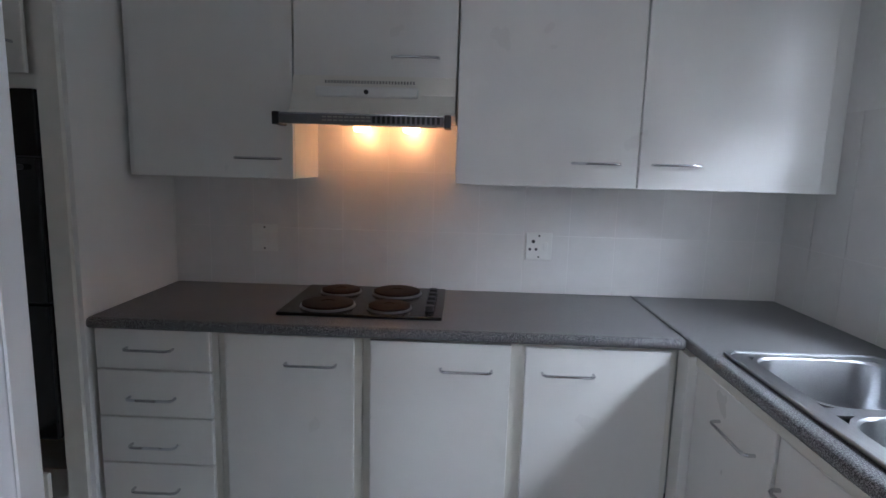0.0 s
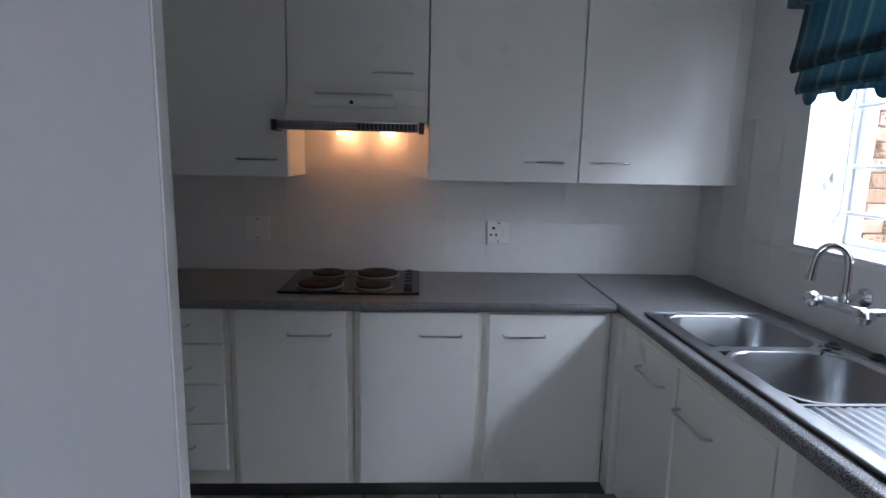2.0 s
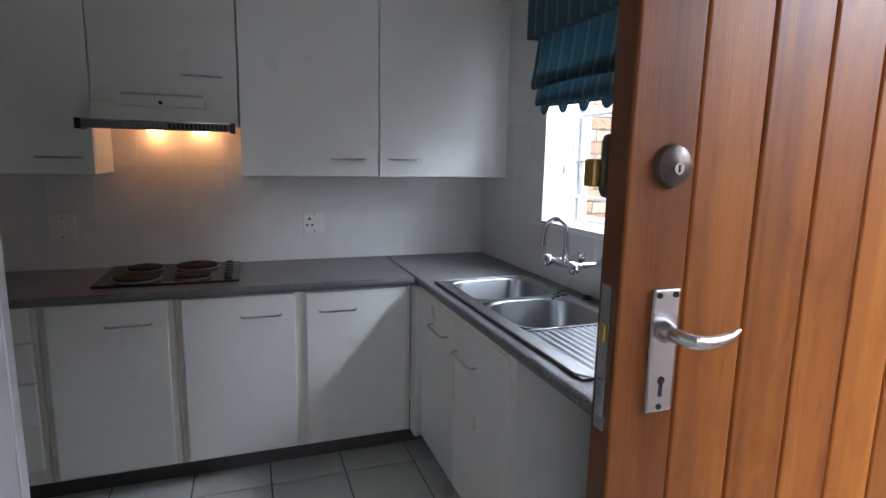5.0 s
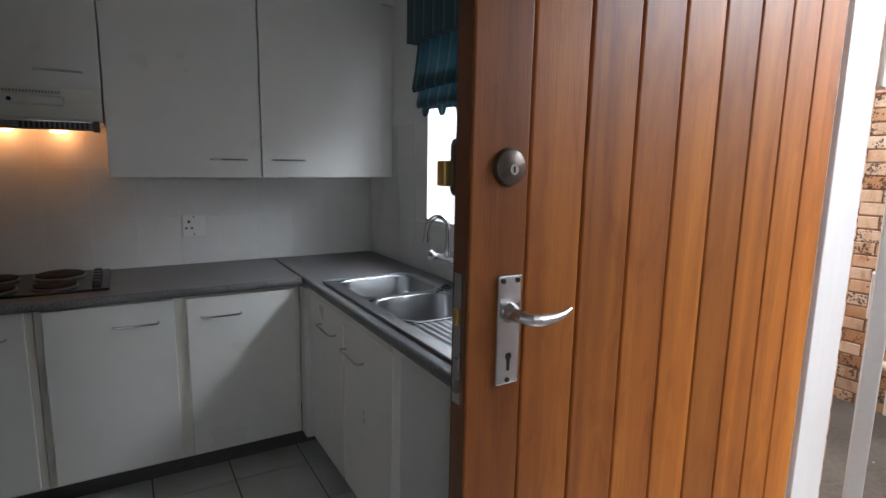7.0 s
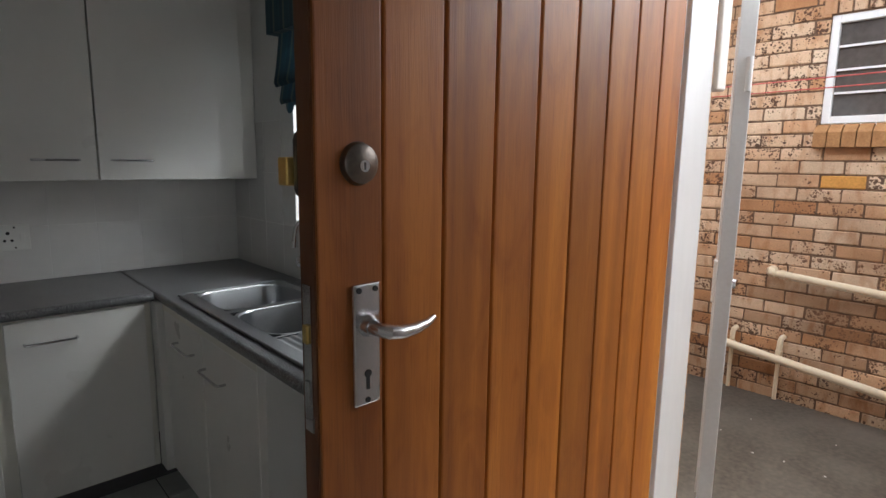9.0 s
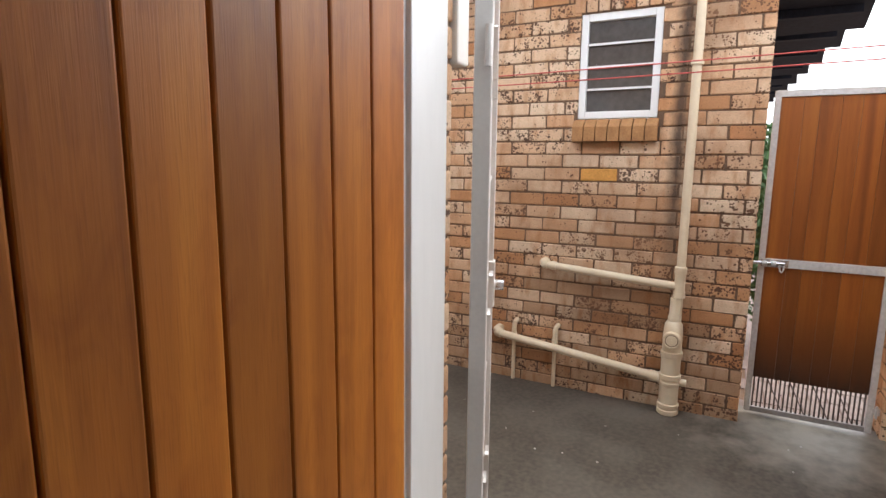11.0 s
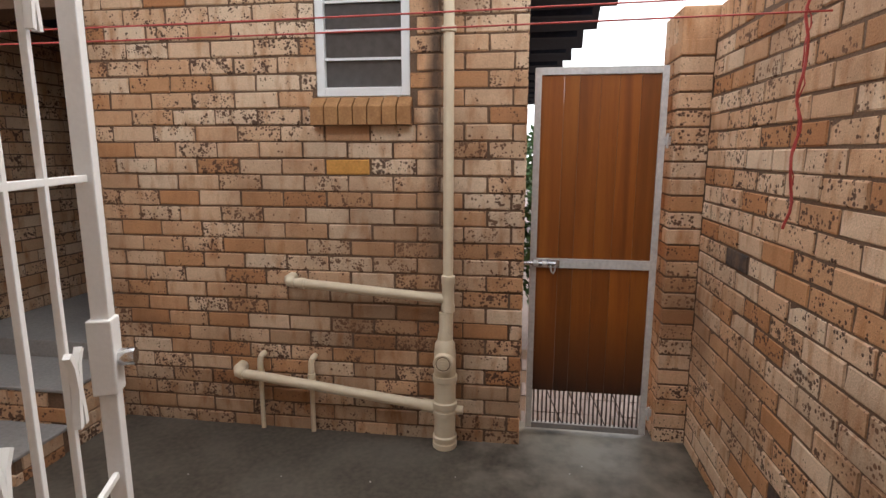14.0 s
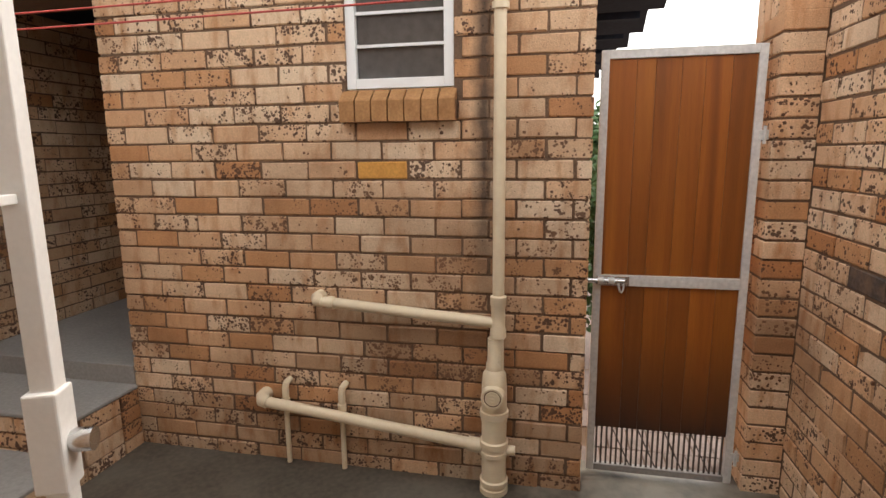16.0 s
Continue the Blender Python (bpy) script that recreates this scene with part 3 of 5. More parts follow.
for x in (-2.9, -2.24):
    part("frame_post", boxes((x + 0.001, x + 0.039, -5.09, -5.04, 1.102, 1.998)), WHITE_GLOSS, added_window)
part("frame_rail", boxes((-2.86, -2.241, -5.088, -5.042, 1.102, 1.14)), WHITE_GLOSS, added_window)
WIN_Y0, WIN_Y1, WIN_Z0, WIN_Z1 = -0.705, -1.80, 1.16, 2.12
DOOR_Y0, DOOR_Y1, DOOR_TOP = -2.36, -3.46, 2.12
OUT_Y0, OUT_Z0 = -0.42, 1.02
setting("wall_east", boxes(
    (0.0, 0.226, 0.012, WIN_Y0, 0, 2.6), (0.226, 0.33, 0.012, OUT_Y0, 0, 2.6), (0.0, 0.226, WIN_Y0, WIN_Y1, 0, WIN_Z0),
    (0.226, 0.33, OUT_Y0, WIN_Y1, 0, OUT_Z0), (0.0, 0.226, WIN_Y0, WIN_Y1, WIN_Z1, 2.6), (0.226, 0.33, OUT_Y0, WIN_Y1, WIN_Z1, 2.6),
    (0.0, 0.33, WIN_Y1, DOOR_Y0, 0, 2.6), (0.0, 0.33, DOOR_Y0, DOOR_Y1, DOOR_TOP, 2.6), (0.0, 0.33, DOOR_Y1, -5.0, 0, 2.6)),
    PAINT, "white painted kitchen wall with window and back door", "wall")
setting("partition_wall", boxes((-3.5, -2.66, -1.83, -1.70, 0, 2.5, 0.004)), PAINT, "white painted wall beside the inner door", "wall")
inner = thing("door_3", "smooth white painted flush inner door standing open", "door", kind="structure")
part("leaf", boxes((-2.62, -1.793, -1.771, -1.737, 0.006, 2.04, 0.0015)), INNER_DOOR, inner)
part("edge_strip", boxes((-1.7925, -1.789, -1.770, -1.738, 0.006, 2.04)), WHITE_GLOSS, inner)
part("frame", boxes((-2.66, -2.622, -1.80, -1.72, 0.0, 2.08)), WHITE_GLOSS, inner)
setting("ceiling", boxes((-3.5, 0.0, -5.0, 0.012, 2.5, 2.6)), CEIL, "flat white ceiling", "ceiling")
floor = setting("floor", boxes((-3.5, 0.33, -5.0, 0.012, YARD, -0.004)), FLOOR_GROUT, "kitchen floor of pale grey square tiles with dark joints", "floor")


# ---- brick walls ----
COURSE, PITCH = 0.0826, 0.2333
BRICK_L, BRICK_H = 0.2228, 0.0725
brick_rng = random.Random(7)
brick_meshes = {}


def brick_mesh(length, surface):
    """One worn brick, lying along its x, face towards -y; shared by all of its length."""
    key = (round(length, 3), brick_rng.randrange(4), surface.name)
    if key not in brick_meshes:
        bm = bmesh.new()
        box_bm(bm, 0, length, 0, 0.05, 0, BRICK_H, 0.0045)
        rng = random.Random(hash(key[1]) + int(length * 1000))
        for v in bm.verts:
            v.co += Vector((rng.uniform(-1, 1), rng.uniform(-1, 1), rng.uniform(-1, 1))) * 0.0022
        data = bpy.data.meshes.new("brick")
        bmesh.ops.recalc_face_normals(bm, faces=bm.faces)
        bm.to_mesh(data)
        bm.free()
        data.materials.append(surface)
        brick_meshes[key] = data
    return brick_meshes[key]


def courses(length, z0, z1, start, holes=(), course=COURSE):
    """Places of bricks in stretcher bond: (u, z, length). start: where a brick of the even courses begins. holes: (u0, u1, z0, z1)."""
    out = []
    k = 0
    z = z0
    while z < z1 - 0.03:
        u = start + (PITCH / 2 if k % 2 else 0)
        u -= math.ceil(u / PITCH) * PITCH
        while u < length:
            a, b = max(u, 0.0), min(u + BRICK_L, length)
            spans = [(a, b)]
            for h0, h1, hz0, hz1 in holes:
                if z + BRICK_H > hz0 + 0.004 and z < hz1 - 0.004:
                    nxt = []
                    for s, e in spans:
                        if e <= h0 or s >= h1:
                            nxt.append((s, e))
                        else:
                            if s < h0:
                                nxt.append((s, h0))
                            if e > h1:
                                nxt.append((h1, e))
                    spans = nxt
            out += [(s, z, e - s) for s, e in spans if e - s > 0.025]
            u += PITCH
        z += course
        k += 1
    return out


def lay_bricks(wall, places, pose_of, near, mat_of=None):
    """Lays bricks on a wall: those that near(u, z) picks as pieces of their own, the rest in one joined part."""
    rest = bmesh.new()
    count = 0
    for u, z, length in places:
        m = pose_of(u + brick_rng.uniform(-0.002, 0.002), z + brick_rng.uniform(-0.002, 0.002), brick_rng.uniform(-0.003, 0.002))
        if near(u, z) and count < 300:
            count += 1
            ob = new("brick", brick_mesh(length, mat_of(u, z) if mat_of else BRICK))
            ob.parent = wall
            ob.matrix_local = m
        else:
            tmp = bmesh.new()
            box_bm(tmp, 0, length, 0, 0.05, 0, BRICK_H)
            for v in tmp.verts:
                v.co = m @ v.co
            tmp.verts.index_update()
            base = [rest.verts.new(v.co) for v in tmp.verts]
            for f in tmp.faces:
                rest.faces.new([base[v.index] for v in f.verts])
            tmp.free()
    if len(rest.verts):
        tagged(part("brickwork", rest, BRICK_STUFF, wall), kind="stuff")
    else:
        rest.free()


# ---- kitchen: cabinets ----
def handle_bar(name, parent, at, along, out, length=0.165):
    """A slim bow handle: two feet and a bar that bends over."""
    a, o, p = Vector(along), Vector(out), Vector(at)
    h = length / 2
    pts = [p - a * h, p - a * h + o * 0.018, p - a * (h - 0.006) + o * 0.026, p - a * (h - 0.018) + o * 0.029,
           p + a * (h - 0.018) + o * 0.029, p + a * (h - 0.006) + o * 0.026, p + a * h + o * 0.018, p + a * h]
    return part(name, tube(pts, 0.0048, 8), SATIN, parent, "slim satin chrome bow handle")


def cabinet(name, label, body, doors, handles, along, out, filler=None, group="kitchen cabinets"):
    """A cupboard: its carcass, each door with its handle."""
    ob = thing(name, label, "cabinet", group)
    part("body", boxes(*body, bevel=0.0015), CARCASS, ob, "cream board carcass")
    for spec, (h, hl) in zip(doors, handles):
        d = part("door" if "drawer" not in name else "drawer_front", boxes(spec, bevel=0.0025), LAMINATE, ob)
        if h:
            handle_bar("handle", d, h, along, out, hl)
    return ob


BASE_TOP, BASE_BOT = 0.862, 0.125
FRONT = -0.585
east_face, south_face = (1, 0, 0), (0, -1, 0)
drawer_zs = [(0.726, 0.868), (0.56, 0.72), (0.392, 0.554), (0.19, 0.386)]
cabinet("drawer_unit", "white four-drawer kitchen base unit under the counter", [(-2.535, -2.121, -0.565, -0.01, 0.12, BASE_TOP)],
        [(-2.528, -2.142, FRONT, -0.565, a, b) for a, b in drawer_zs],
        [((-2.343, FRONT, z), 0.155) for z in (0.80, 0.628, 0.460, 0.298)], (1, 0, 0), south_face)
for x0, x1, hx, zt in ((-2.093, -1.665, -1.806, 0.862), (-1.611, -1.152, -1.296, 0.856), (-1.104, -0.640, -0.966, 0.852)):
    cabinet("base_cabinet", "white base cupboard with one plain laminate door", [(x0 - 0.026, x1 + 0.026, -0.565, -0.01, 0.12, BASE_TOP)],
            [(x0, x1, FRONT, -0.565, 0.135, zt)], [((hx, FRONT, 0.768), 0.165)], (1, 0, 0), south_face)
SIDE = -0.585
for y0, y1, hy, hz in ((-0.655, -1.083, -0.915, 0.737), (-1.097, -1.555, -1.213, 0.716)):
    cabinet("sink_cabinet", "white cupboard under the sink with one door", [(-0.565, -0.01, y0 + 0.006, y1 - 0.006, 0.12, 0.70)],
            [(SIDE, -0.565, y0, y1, 0.135, 0.835)], [((SIDE, hy, hz), 0.185)], (0, 1, 0), (-1, 0, 0))
tagged(part("rail_panel", boxes((-0.588, -0.566, -1.566, -0.65, 0.838, 0.8625)), CARCASS), "cream rail under the sink worktop", "rail")
tagged(part("corner_post", boxes((-0.612, -0.565, -0.648, -0.567, 0.12, BASE_TOP, 0.002)), LAMINATE), "white filler post at the inner counter corner", "filler panel")
tagged(part("end_panel", boxes((-0.588, -0.02, -1.622, -1.567, 0.0, BASE_TOP, 0.002)), LAMINATE), "white end panel of the sink cupboards", "panel")
tagged(part("end_panel", boxes((-0.56, -0.004, -2.075, -2.058, 0.0, BASE_TOP, 0.002)), LAMINATE), "white support panel at the end of the counter", "panel")
tagged(part("kick_board", boxes((-2.535, -0.455, -0.465, -0.447, 0.0, 0.119)), KICK), "dark grey kick board under the base cupboards", "kick board")
tagged(part("kick_board", boxes((-0.455, -0.44, -1.566, -0.467, 0.0, 0.119)), KICK), "dark grey kick board under the sink cupboards", "kick board")

# upper cupboards
UP = 1.362
for x0, x1, hx, hz, z0 in ((-2.512, -1.932, -2.056, 1.433, UP), (-1.926, -1.358, -1.501, 1.787, 1.722), (-1.352, -0.718, -0.865, 1.446, UP),
                           (-0.712, -0.085, -0.586, 1.447, UP)):
    cabinet("wall_cabinet", "white wall cupboard with one tall plain door", [(x0 - 0.001, x1 + 0.001, -0.318, 0.0, z0 + 0.002, 2.26)],
            [(x0, x1, -0.338, -0.3185, z0, 2.258)], [((hx, -0.338, hz), 0.16)], (1, 0, 0), south_face)
tagged(part("filler_panel", boxes((-0.083, -0.004, -0.30, -0.285, UP, 2.26)), LAMINATE), "white filler strip between wall cupboard and wall", "filler panel")
tagged(part("filler_panel", boxes((-2.542, -2.516, -0.31, -0.295, UP, 2.26)), LAMINATE), "white filler strip beside the tall oven housing", "filler panel")
setting("bulkhead", boxes((-3.5, -0.002, -0.32, 0.01, 2.262, 2.5)), PAINT, "white painted bulkhead above the wall cupboards", "bulkhead")

# tall oven housing
tall = thing("oven_housing", "cream tall housing for a built-in oven, beside the counter", "cabinet", "kitchen cabinets")
part("side_panel", boxes((-2.566, -2.548, -0.60, 0.0, 0.0, 2.262, 0.002)), LAMINATE, tall)
part("side_panel", boxes((-3.176, -3.158, -0.60, 0.0, 0.0, 2.262, 0.002)), LAMINATE, tall)
part("face_frame", boxes((-2.634, -2.5665, -0.615, -0.595, 0.0, 2.262), (-3.157, -3.10, -0.615, -0.595, 0.0, 2.262),
                         (-3.10, -2.634, -0.612, -0.595, 1.625, 1.665), (-3.10, -2.634, -0.612, -0.595, 0.0, 0.10)), CARCASS, tall, "cream front frame")
part("top_box", boxes((-3.157, -2.567, -0.59, -0.01, 1.63, 2.25)), CARCASS, tall)
part("bottom_box", boxes((-3.157, -2.567, -0.50, -0.01, 0.02, 0.30)), CARCASS, tall)
td = part("door", boxes((-3.09, -2.652, -0.634, -0.6155, 1.667, 2.25, 0.003)), CARCASS, tall)
handle_bar("handle", td, (-2.76, -0.634, 1.755), (1, 0, 0), south_face, 0.15)
tagged(td, "cream cupboard door above the oven")
ld = part("door", boxes((-3.09, -2.69, -0.634, -0.6155, 0.10, 0.36, 0.003)), CARCASS, tall, "cream cupboard door under the oven")
oven = thing("built_in_oven", "black built-in double oven in the tall housing", "oven")
part("casing", boxes((-3.098, -2.637, -0.594, -0.10, 0.48, 1.624, 0.002)), BLACK, oven)
part("control_panel", boxes((-3.096, -2.639, -0.628, -0.5945, 1.42, 1.622, 0.004)), ENAMEL, oven)
part("oven_door", boxes((-3.096, -2.639, -0.632, -0.5945, 0.95, 1.414, 0.006)), DARKGLASS, oven, "dark glass oven door")
part("oven_door", boxes((-3.096, -2.639, -0.632, -0.5945, 0.485, 0.944, 0.006)), DARKGLASS, oven, "dark glass oven door")
part("oven_handle", tube([(-3.05, -0.632, 1.385), (-3.05, -0.665, 1.385), (-2.69, -0.665, 1.385), (-2.69, -0.632, 1.385)], 0.009, 10), BLACK, oven)
part("dial", lathe([(0, 0.630), (0.024, 0.630), (0.022, 0.652), (0, 0.652)], 20, "y", (-2.76, -1.282, 1.52)), BLACK, oven)

# ---- worktop ----
def rounded_top(length, depth, thick, nose):
    """A postformed worktop's profile swept along x: square at the back, rounded at the front (-y)."""
    prof = [(0, 0), (0, thick)]
    for i in range(7):
        a = radians(90 - i * 15)
        prof.append((-(depth - nose) - nose * math.cos(a), thick - nose + nose * math.sin(a)))
    for i in range(1, 7):
        a = radians(-i * 15)
        prof.append((-(depth - nose) - nose * math.cos(a), nose + nose * math.sin(a)))
    bm = bmesh.new()
    ends = [[bm.verts.new((x, y, z)) for y, z in prof] for x in (0, length)]
    n = len(prof)
    for i in range(n):
        bm.faces.new((ends[0][i], ends[0][(i + 1) % n], ends[1][(i + 1) % n], ends[1][i]))
    bm.faces.new(ends[0][::-1])
    bm.faces.new(ends[1])
    return bm


w = thing("worktop", "grey speckled laminate worktop along the back wall", "worktop")
part("slab", rounded_top(1.940, 0.598, 0.037, 0.018), TOP, w).matrix_local = pose(-2.544, -0.002, 0.863)
part("end_strip", boxes((-2.5465, -2.5442, -0.585, -0.004, 0.865, 0.8985)), TOP, w)
# the sink side runs down the window wall, with a hole for the bowls
bm = rounded_top(0.742, 0.598, 0.037, 0.018)
w2 = thing("worktop", "grey speckled laminate worktop along the window wall", "worktop")
part("slab", bm, TOP, w2).matrix_local = pose(-0.002, -0.002, 0.863, 0, 0, -90)
part("slab", rounded_top(0.21, 0.598, 0.037, 0.018), TOP, w2).matrix_local = pose(-0.002, -1.882, 0.863, 0, 0, -90)
part("slab", boxes((-0.105, -0.002, -1.881, -0.745, 0.863, 0.90)), TOP, w2)
bm = rounded_top(1.136, 0.085, 0.037, 0.018)
part("slab", bm, TOP, w2).matrix_local = pose(-0.515, -0.745, 0.863, 0, 0, -90)
tagged(part("joint_strip", boxes((-0.6035, -0.5975, -0.60, -0.003, 0.9005, 0.9035, 0.001)), BLACK), "dark metal strip over the worktop joint", "joint strip")

# ---- sink ----
def bowl(x0, x1, y0, y1, depth, rad, name, parent):
    """A pressed bowl with rounded corners and a round waste."""
    bm = bmesh.new()
    rings = []
    for z, inset, r in ((0.0, -0.012, rad + 0.01), (0.0, 0.0, rad), (-0.006, 0.004, rad), (-depth + 0.03, 0.012, rad), (-depth + 0.008, 0.022, rad - 0.01),
                        (-depth, 0.045, rad - 0.03), (-depth - 0.004, 0.10, 0.04)):
        ring = []
        a0, a1, b0, b1 = x0 + inset, x1 - inset, y0 + inset, y1 - inset
        for cx, cy, s in ((a1 - r, b1 - r, 0), (a0 + r, b1 - r, 90), (a0 + r, b0 + r, 180), (a1 - r, b0 + r, 270)):
            for k in range(7):
                a = radians(s + k * 15)
                ring.append(bm.verts.new((cx + r * math.cos(a), cy + r * math.sin(a), 0.9075 + z)))
        rings.append(ring)
    n = len(rings[0])
    for a, b in zip(rings, rings[1:]):
        for k in range(n):
            bm.faces.new((a[k], a[(k + 1) % n], b[(k + 1) % n], b[k])).smooth = True
    bm.faces.new(rings[-1])
    ob = part(name, bm, STEEL, parent)
    part("waste", lathe([(0, 0.9075 - depth), (0.038, 0.9075 - depth), (0.036, 0.911 - depth), (0.026, 0.9085 - depth), (0, 0.9085 - depth)], 20, "z",
                        ((x0 + x1) / 2, (y0 + y1) / 2, 0)), CHROME, ob)
    return ob


sink = thing("kitchen_sink", "stainless steel double-bowl sink with ribbed drainer, set in the worktop", "sink")
SX0, SX1, SY0, SY1 = -0.545, -0.092, -1.893, -0.722
B1, B2 = (-0.495, -0.135, -1.095, -0.757), (-0.495, -0.135, -1.487, -1.135)
zt = 0.9072
part("rim", boxes((SX0, B1[0] + 0.0, SY0, SY1, 0.9005, zt), (B1[1], SX1, SY0, SY1, 0.9005, zt), (B1[0], B1[1], B1[3], SY1, 0.9005, zt),
                  (B1[0], B1[1], B2[3], B1[2], 0.9005, zt), (B1[0], B1[1], SY0, SY0 + 0.02, 0.9005, zt), bevel=0.0),
     STEEL, sink)
part("rim_bead", tube([(SX0, SY0 + 0.03, 0.907), (SX0, SY1 - 0.03, 0.907), (SX0 + 0.03, SY1, 0.907), (SX1 - 0.03, SY1, 0.907), (SX1, SY1 - 0.03, 0.907),
                       (SX1, SY0 + 0.03, 0.907), (SX1 - 0.03, SY0, 0.907), (SX0 + 0.03, SY0, 0.907), (SX0, SY0 + 0.03, 0.907)], 0.005, 8), STEEL, sink)
bowl(*B1, 0.15, 0.07, "bowl", sink)
bowl(*B2, 0.16, 0.09, "bowl", sink)
bm = bmesh.new()
prof = []
y_end, y_start = SY0 + 0.021, B2[2] - 0.012
ribs = 13
for i in range(ribs * 6 + 1):
    u = i / (ribs * 6)
    prof.append((B1[0] + u * (B1[1] - B1[0]), 0.9028 + 0.0042 * (0.5 + 0.5 * math.cos(u * ribs * math.tau))))
ends = [[bm.verts.new((x, y, z + dz)) for x, z in prof] for y, dz in ((y_end, 0.0012), (y_start, -0.001))]
for i in range(len(prof) - 1):
    bm.faces.new((ends[0][i], ends[0][i + 1], ends[1][i + 1], ends[1][i])).smooth = True
bm.faces.new([bm.verts.new(p) for p in ((B1[0], y_end, 0.9002), (B1[1], y_end, 0.9002), (B1[1], y_start, 0.9002), (B1[0], y_start, 0.9002))])
part("drainer", bm, STEEL, sink, "ribbed steel drainer")
part("bridge", boxes((B1[0], B1[1], B2[2] - 0.013, B2[2], 0.9005, zt)), STEEL, sink)
for y, x in ((-1.10, -0.115), (-1.20, -0.058)):
    plug = thing("sink_plug", "small black rubber sink plug lying behind the bowls", "plug", "sink plugs")
    part("stopper", lathe([(0, 0.9085), (0.022, 0.9085), (0.024, 0.914), (0.016, 0.919), (0, 0.919)], 18, "z", (x, y, 0)), BLACK, plug)
    part("ring", tube([(x + 0.012 * math.cos(a * 0.6), y + 0.012 * math.sin(a * 0.6), 0.920 + 0.002 * (a % 2)) for a in range(11)], 0.0025, 6), BLACK, plug)
    if x < -0.1:
        part("chain", tube([(x - 0.012 * i, y - 0.008 * i + 0.01 * math.sin(i * 1.7), 0.9105) for i in range(8)], 0.004, 6), BLACK, plug)

# ---- tap ----
tap = thing("wall_mixer_tap", "chrome wall-mounted mixer tap with swan-neck spout above the sink", "tap")
TY, TZ = -1.135, 1.045
part("flange", lathe([(0, 0), (0.030, 0), (0.030, -0.006), (0.017, -0.016), (0, -0.016)], 20, "x", (-0.001, -1.222, 1.056)), CHROME, tap)
part("flange", lathe([(0, 0), (0.030, 0), (0.030, -0.006), (0.017, -0.016), (0, -0.016)], 20, "x", (-0.001, -1.06, 1.056)), CHROME, tap)
for y in (-1.222, -1.06):
    part("inlet", tube([(-0.01, y, 1.056), (-0.05, y, 1.054), (-0.10, y + (TY - y) * 0.1, 1.05), (-0.13, y + (TY - y) * 0.2, 1.048)], 0.012, 12), CHROME, tap)
part("mixer_body", tube([(-0.13, -1.24, TZ), (-0.13, -1.20, TZ), (-0.13, -1.16, TZ), (-0.13, -1.11, TZ), (-0.13, -1.07, TZ), (-0.13, -1.03, TZ)], 0.016, 14,
                        [0.013, 0.018, 0.015, 0.015, 0.018, 0.013]), CHROME, tap)
for y, s in ((-1.235, -1), (-1.035, 1)):
    kb = lathe([(0, 0), (0.016, 0), (0.024, -0.008), (0.026, -0.022), (0.022, -0.032), (0.010, -0.036), (0, -0.036)], 8, "x", (-0.135, y, TZ))
    part("knob", kb, CHROME, tap, "faceted chrome tap knob")
spout = [(-0.13, TY, TZ), (-0.13, TY, 1.12), (-0.132, TY, 1.165)]
for i in range(9):
    a = radians(i * 22)
    spout.append((-0.170 + 0.038 * math.cos(a), TY + 0.018 * (1 - math.cos(a)), 1.178 + 0.048 * math.sin(a)))
spout += [(-0.212, TY + 0.038, 1.145)]
part("spout", tube(spout, 0.011, 12), CHROME, tap)
part("nozzle", tube([spout[-1], (-0.214, TY + 0.039, 1.118)], 0.014, 14), CHROME, tap)
part("collar", lathe([(0, 1.055), (0.017, 1.055), (0.019, 1.075), (0.014, 1.09), (0, 1.09)], 16, "z", (-0.13, TY, 0)), CHROME, tap)

# ---- hob ----
hob = thing("electric_hob", "black enamel electric hob with four solid plates, set in the worktop", "hob")
HX0, HX1, HY0, HY1 = -1.955, -1.382, -0.487, -0.035
part("tray", boxes((HX0, HX1, HY0, HY1, 0.9008, 0.912, 0.004)), ENAMEL, hob)
for x, y, r in ((-1.80, -0.375, 0.092), (-1.575, -0.385, 0.075), (-1.80, -0.155, 0.075), (-1.575, -0.15, 0.092)):
    hp = part("hot_plate", lathe([(0, 0.927), (r * 0.25, 0.926), (r * 0.28, 0.929), (r * 0.9, 0.929), (r, 0.926), (r * 1.0, 0.913), (0, 0.913)], 36, "z", (x, y, 0)), PLATE, hob)
    part("trim_ring", lathe([(r * 1.01, 0.9125), (r * 1.09, 0.9125), (r * 1.07, 0.919), (r * 1.01, 0.919), (r * 1.01, 0.9125)], 36, "z", (x, y, 0)), GREYBAND, hp, "dark trim ring")
for i in range(5):
    part("knob", lathe([(0, 0.912), (0.017, 0.912), (0.0155, 0.932), (0, 0.932)], 16, "z", (-1.43, -0.40 + i * 0.068, 0)), BLACK, hob)

# ---- cooker hood ----
hood = thing("cooker_hood", "cream cooker hood with dark visor and two lit warm lamps", "cooker hood")
bm = bmesh.new()
pr = [(-0.02, 1.722), (-0.352, 1.722), (-0.362, 1.66), (-0.40, 1.60), (-0.43, 1.588), (-0.02, 1.588)]
e2 = [[bm.verts.new((x, y, z)) for y, z in pr] for x in (-1.925, -1.36)]
for i in range(len(pr)):
    bm.faces.new((e2[0][i], e2[0][(i + 1) % 6], e2[1][(i + 1) % 6], e2[1][i]))
bm.faces.new(e2[0][::-1])
bm.faces.new(e2[1])
part("canopy", bm, CREAM_ENAMEL, hood)
part("visor", boxes((-1.945, -1.395, -0.448, -0.415, 1.551, 1.587, 0.003), (-1.945, -1.395, -0.415, -0.36, 1.572, 1.587)), GREYBAND, hood, "dark grey louvred visor")
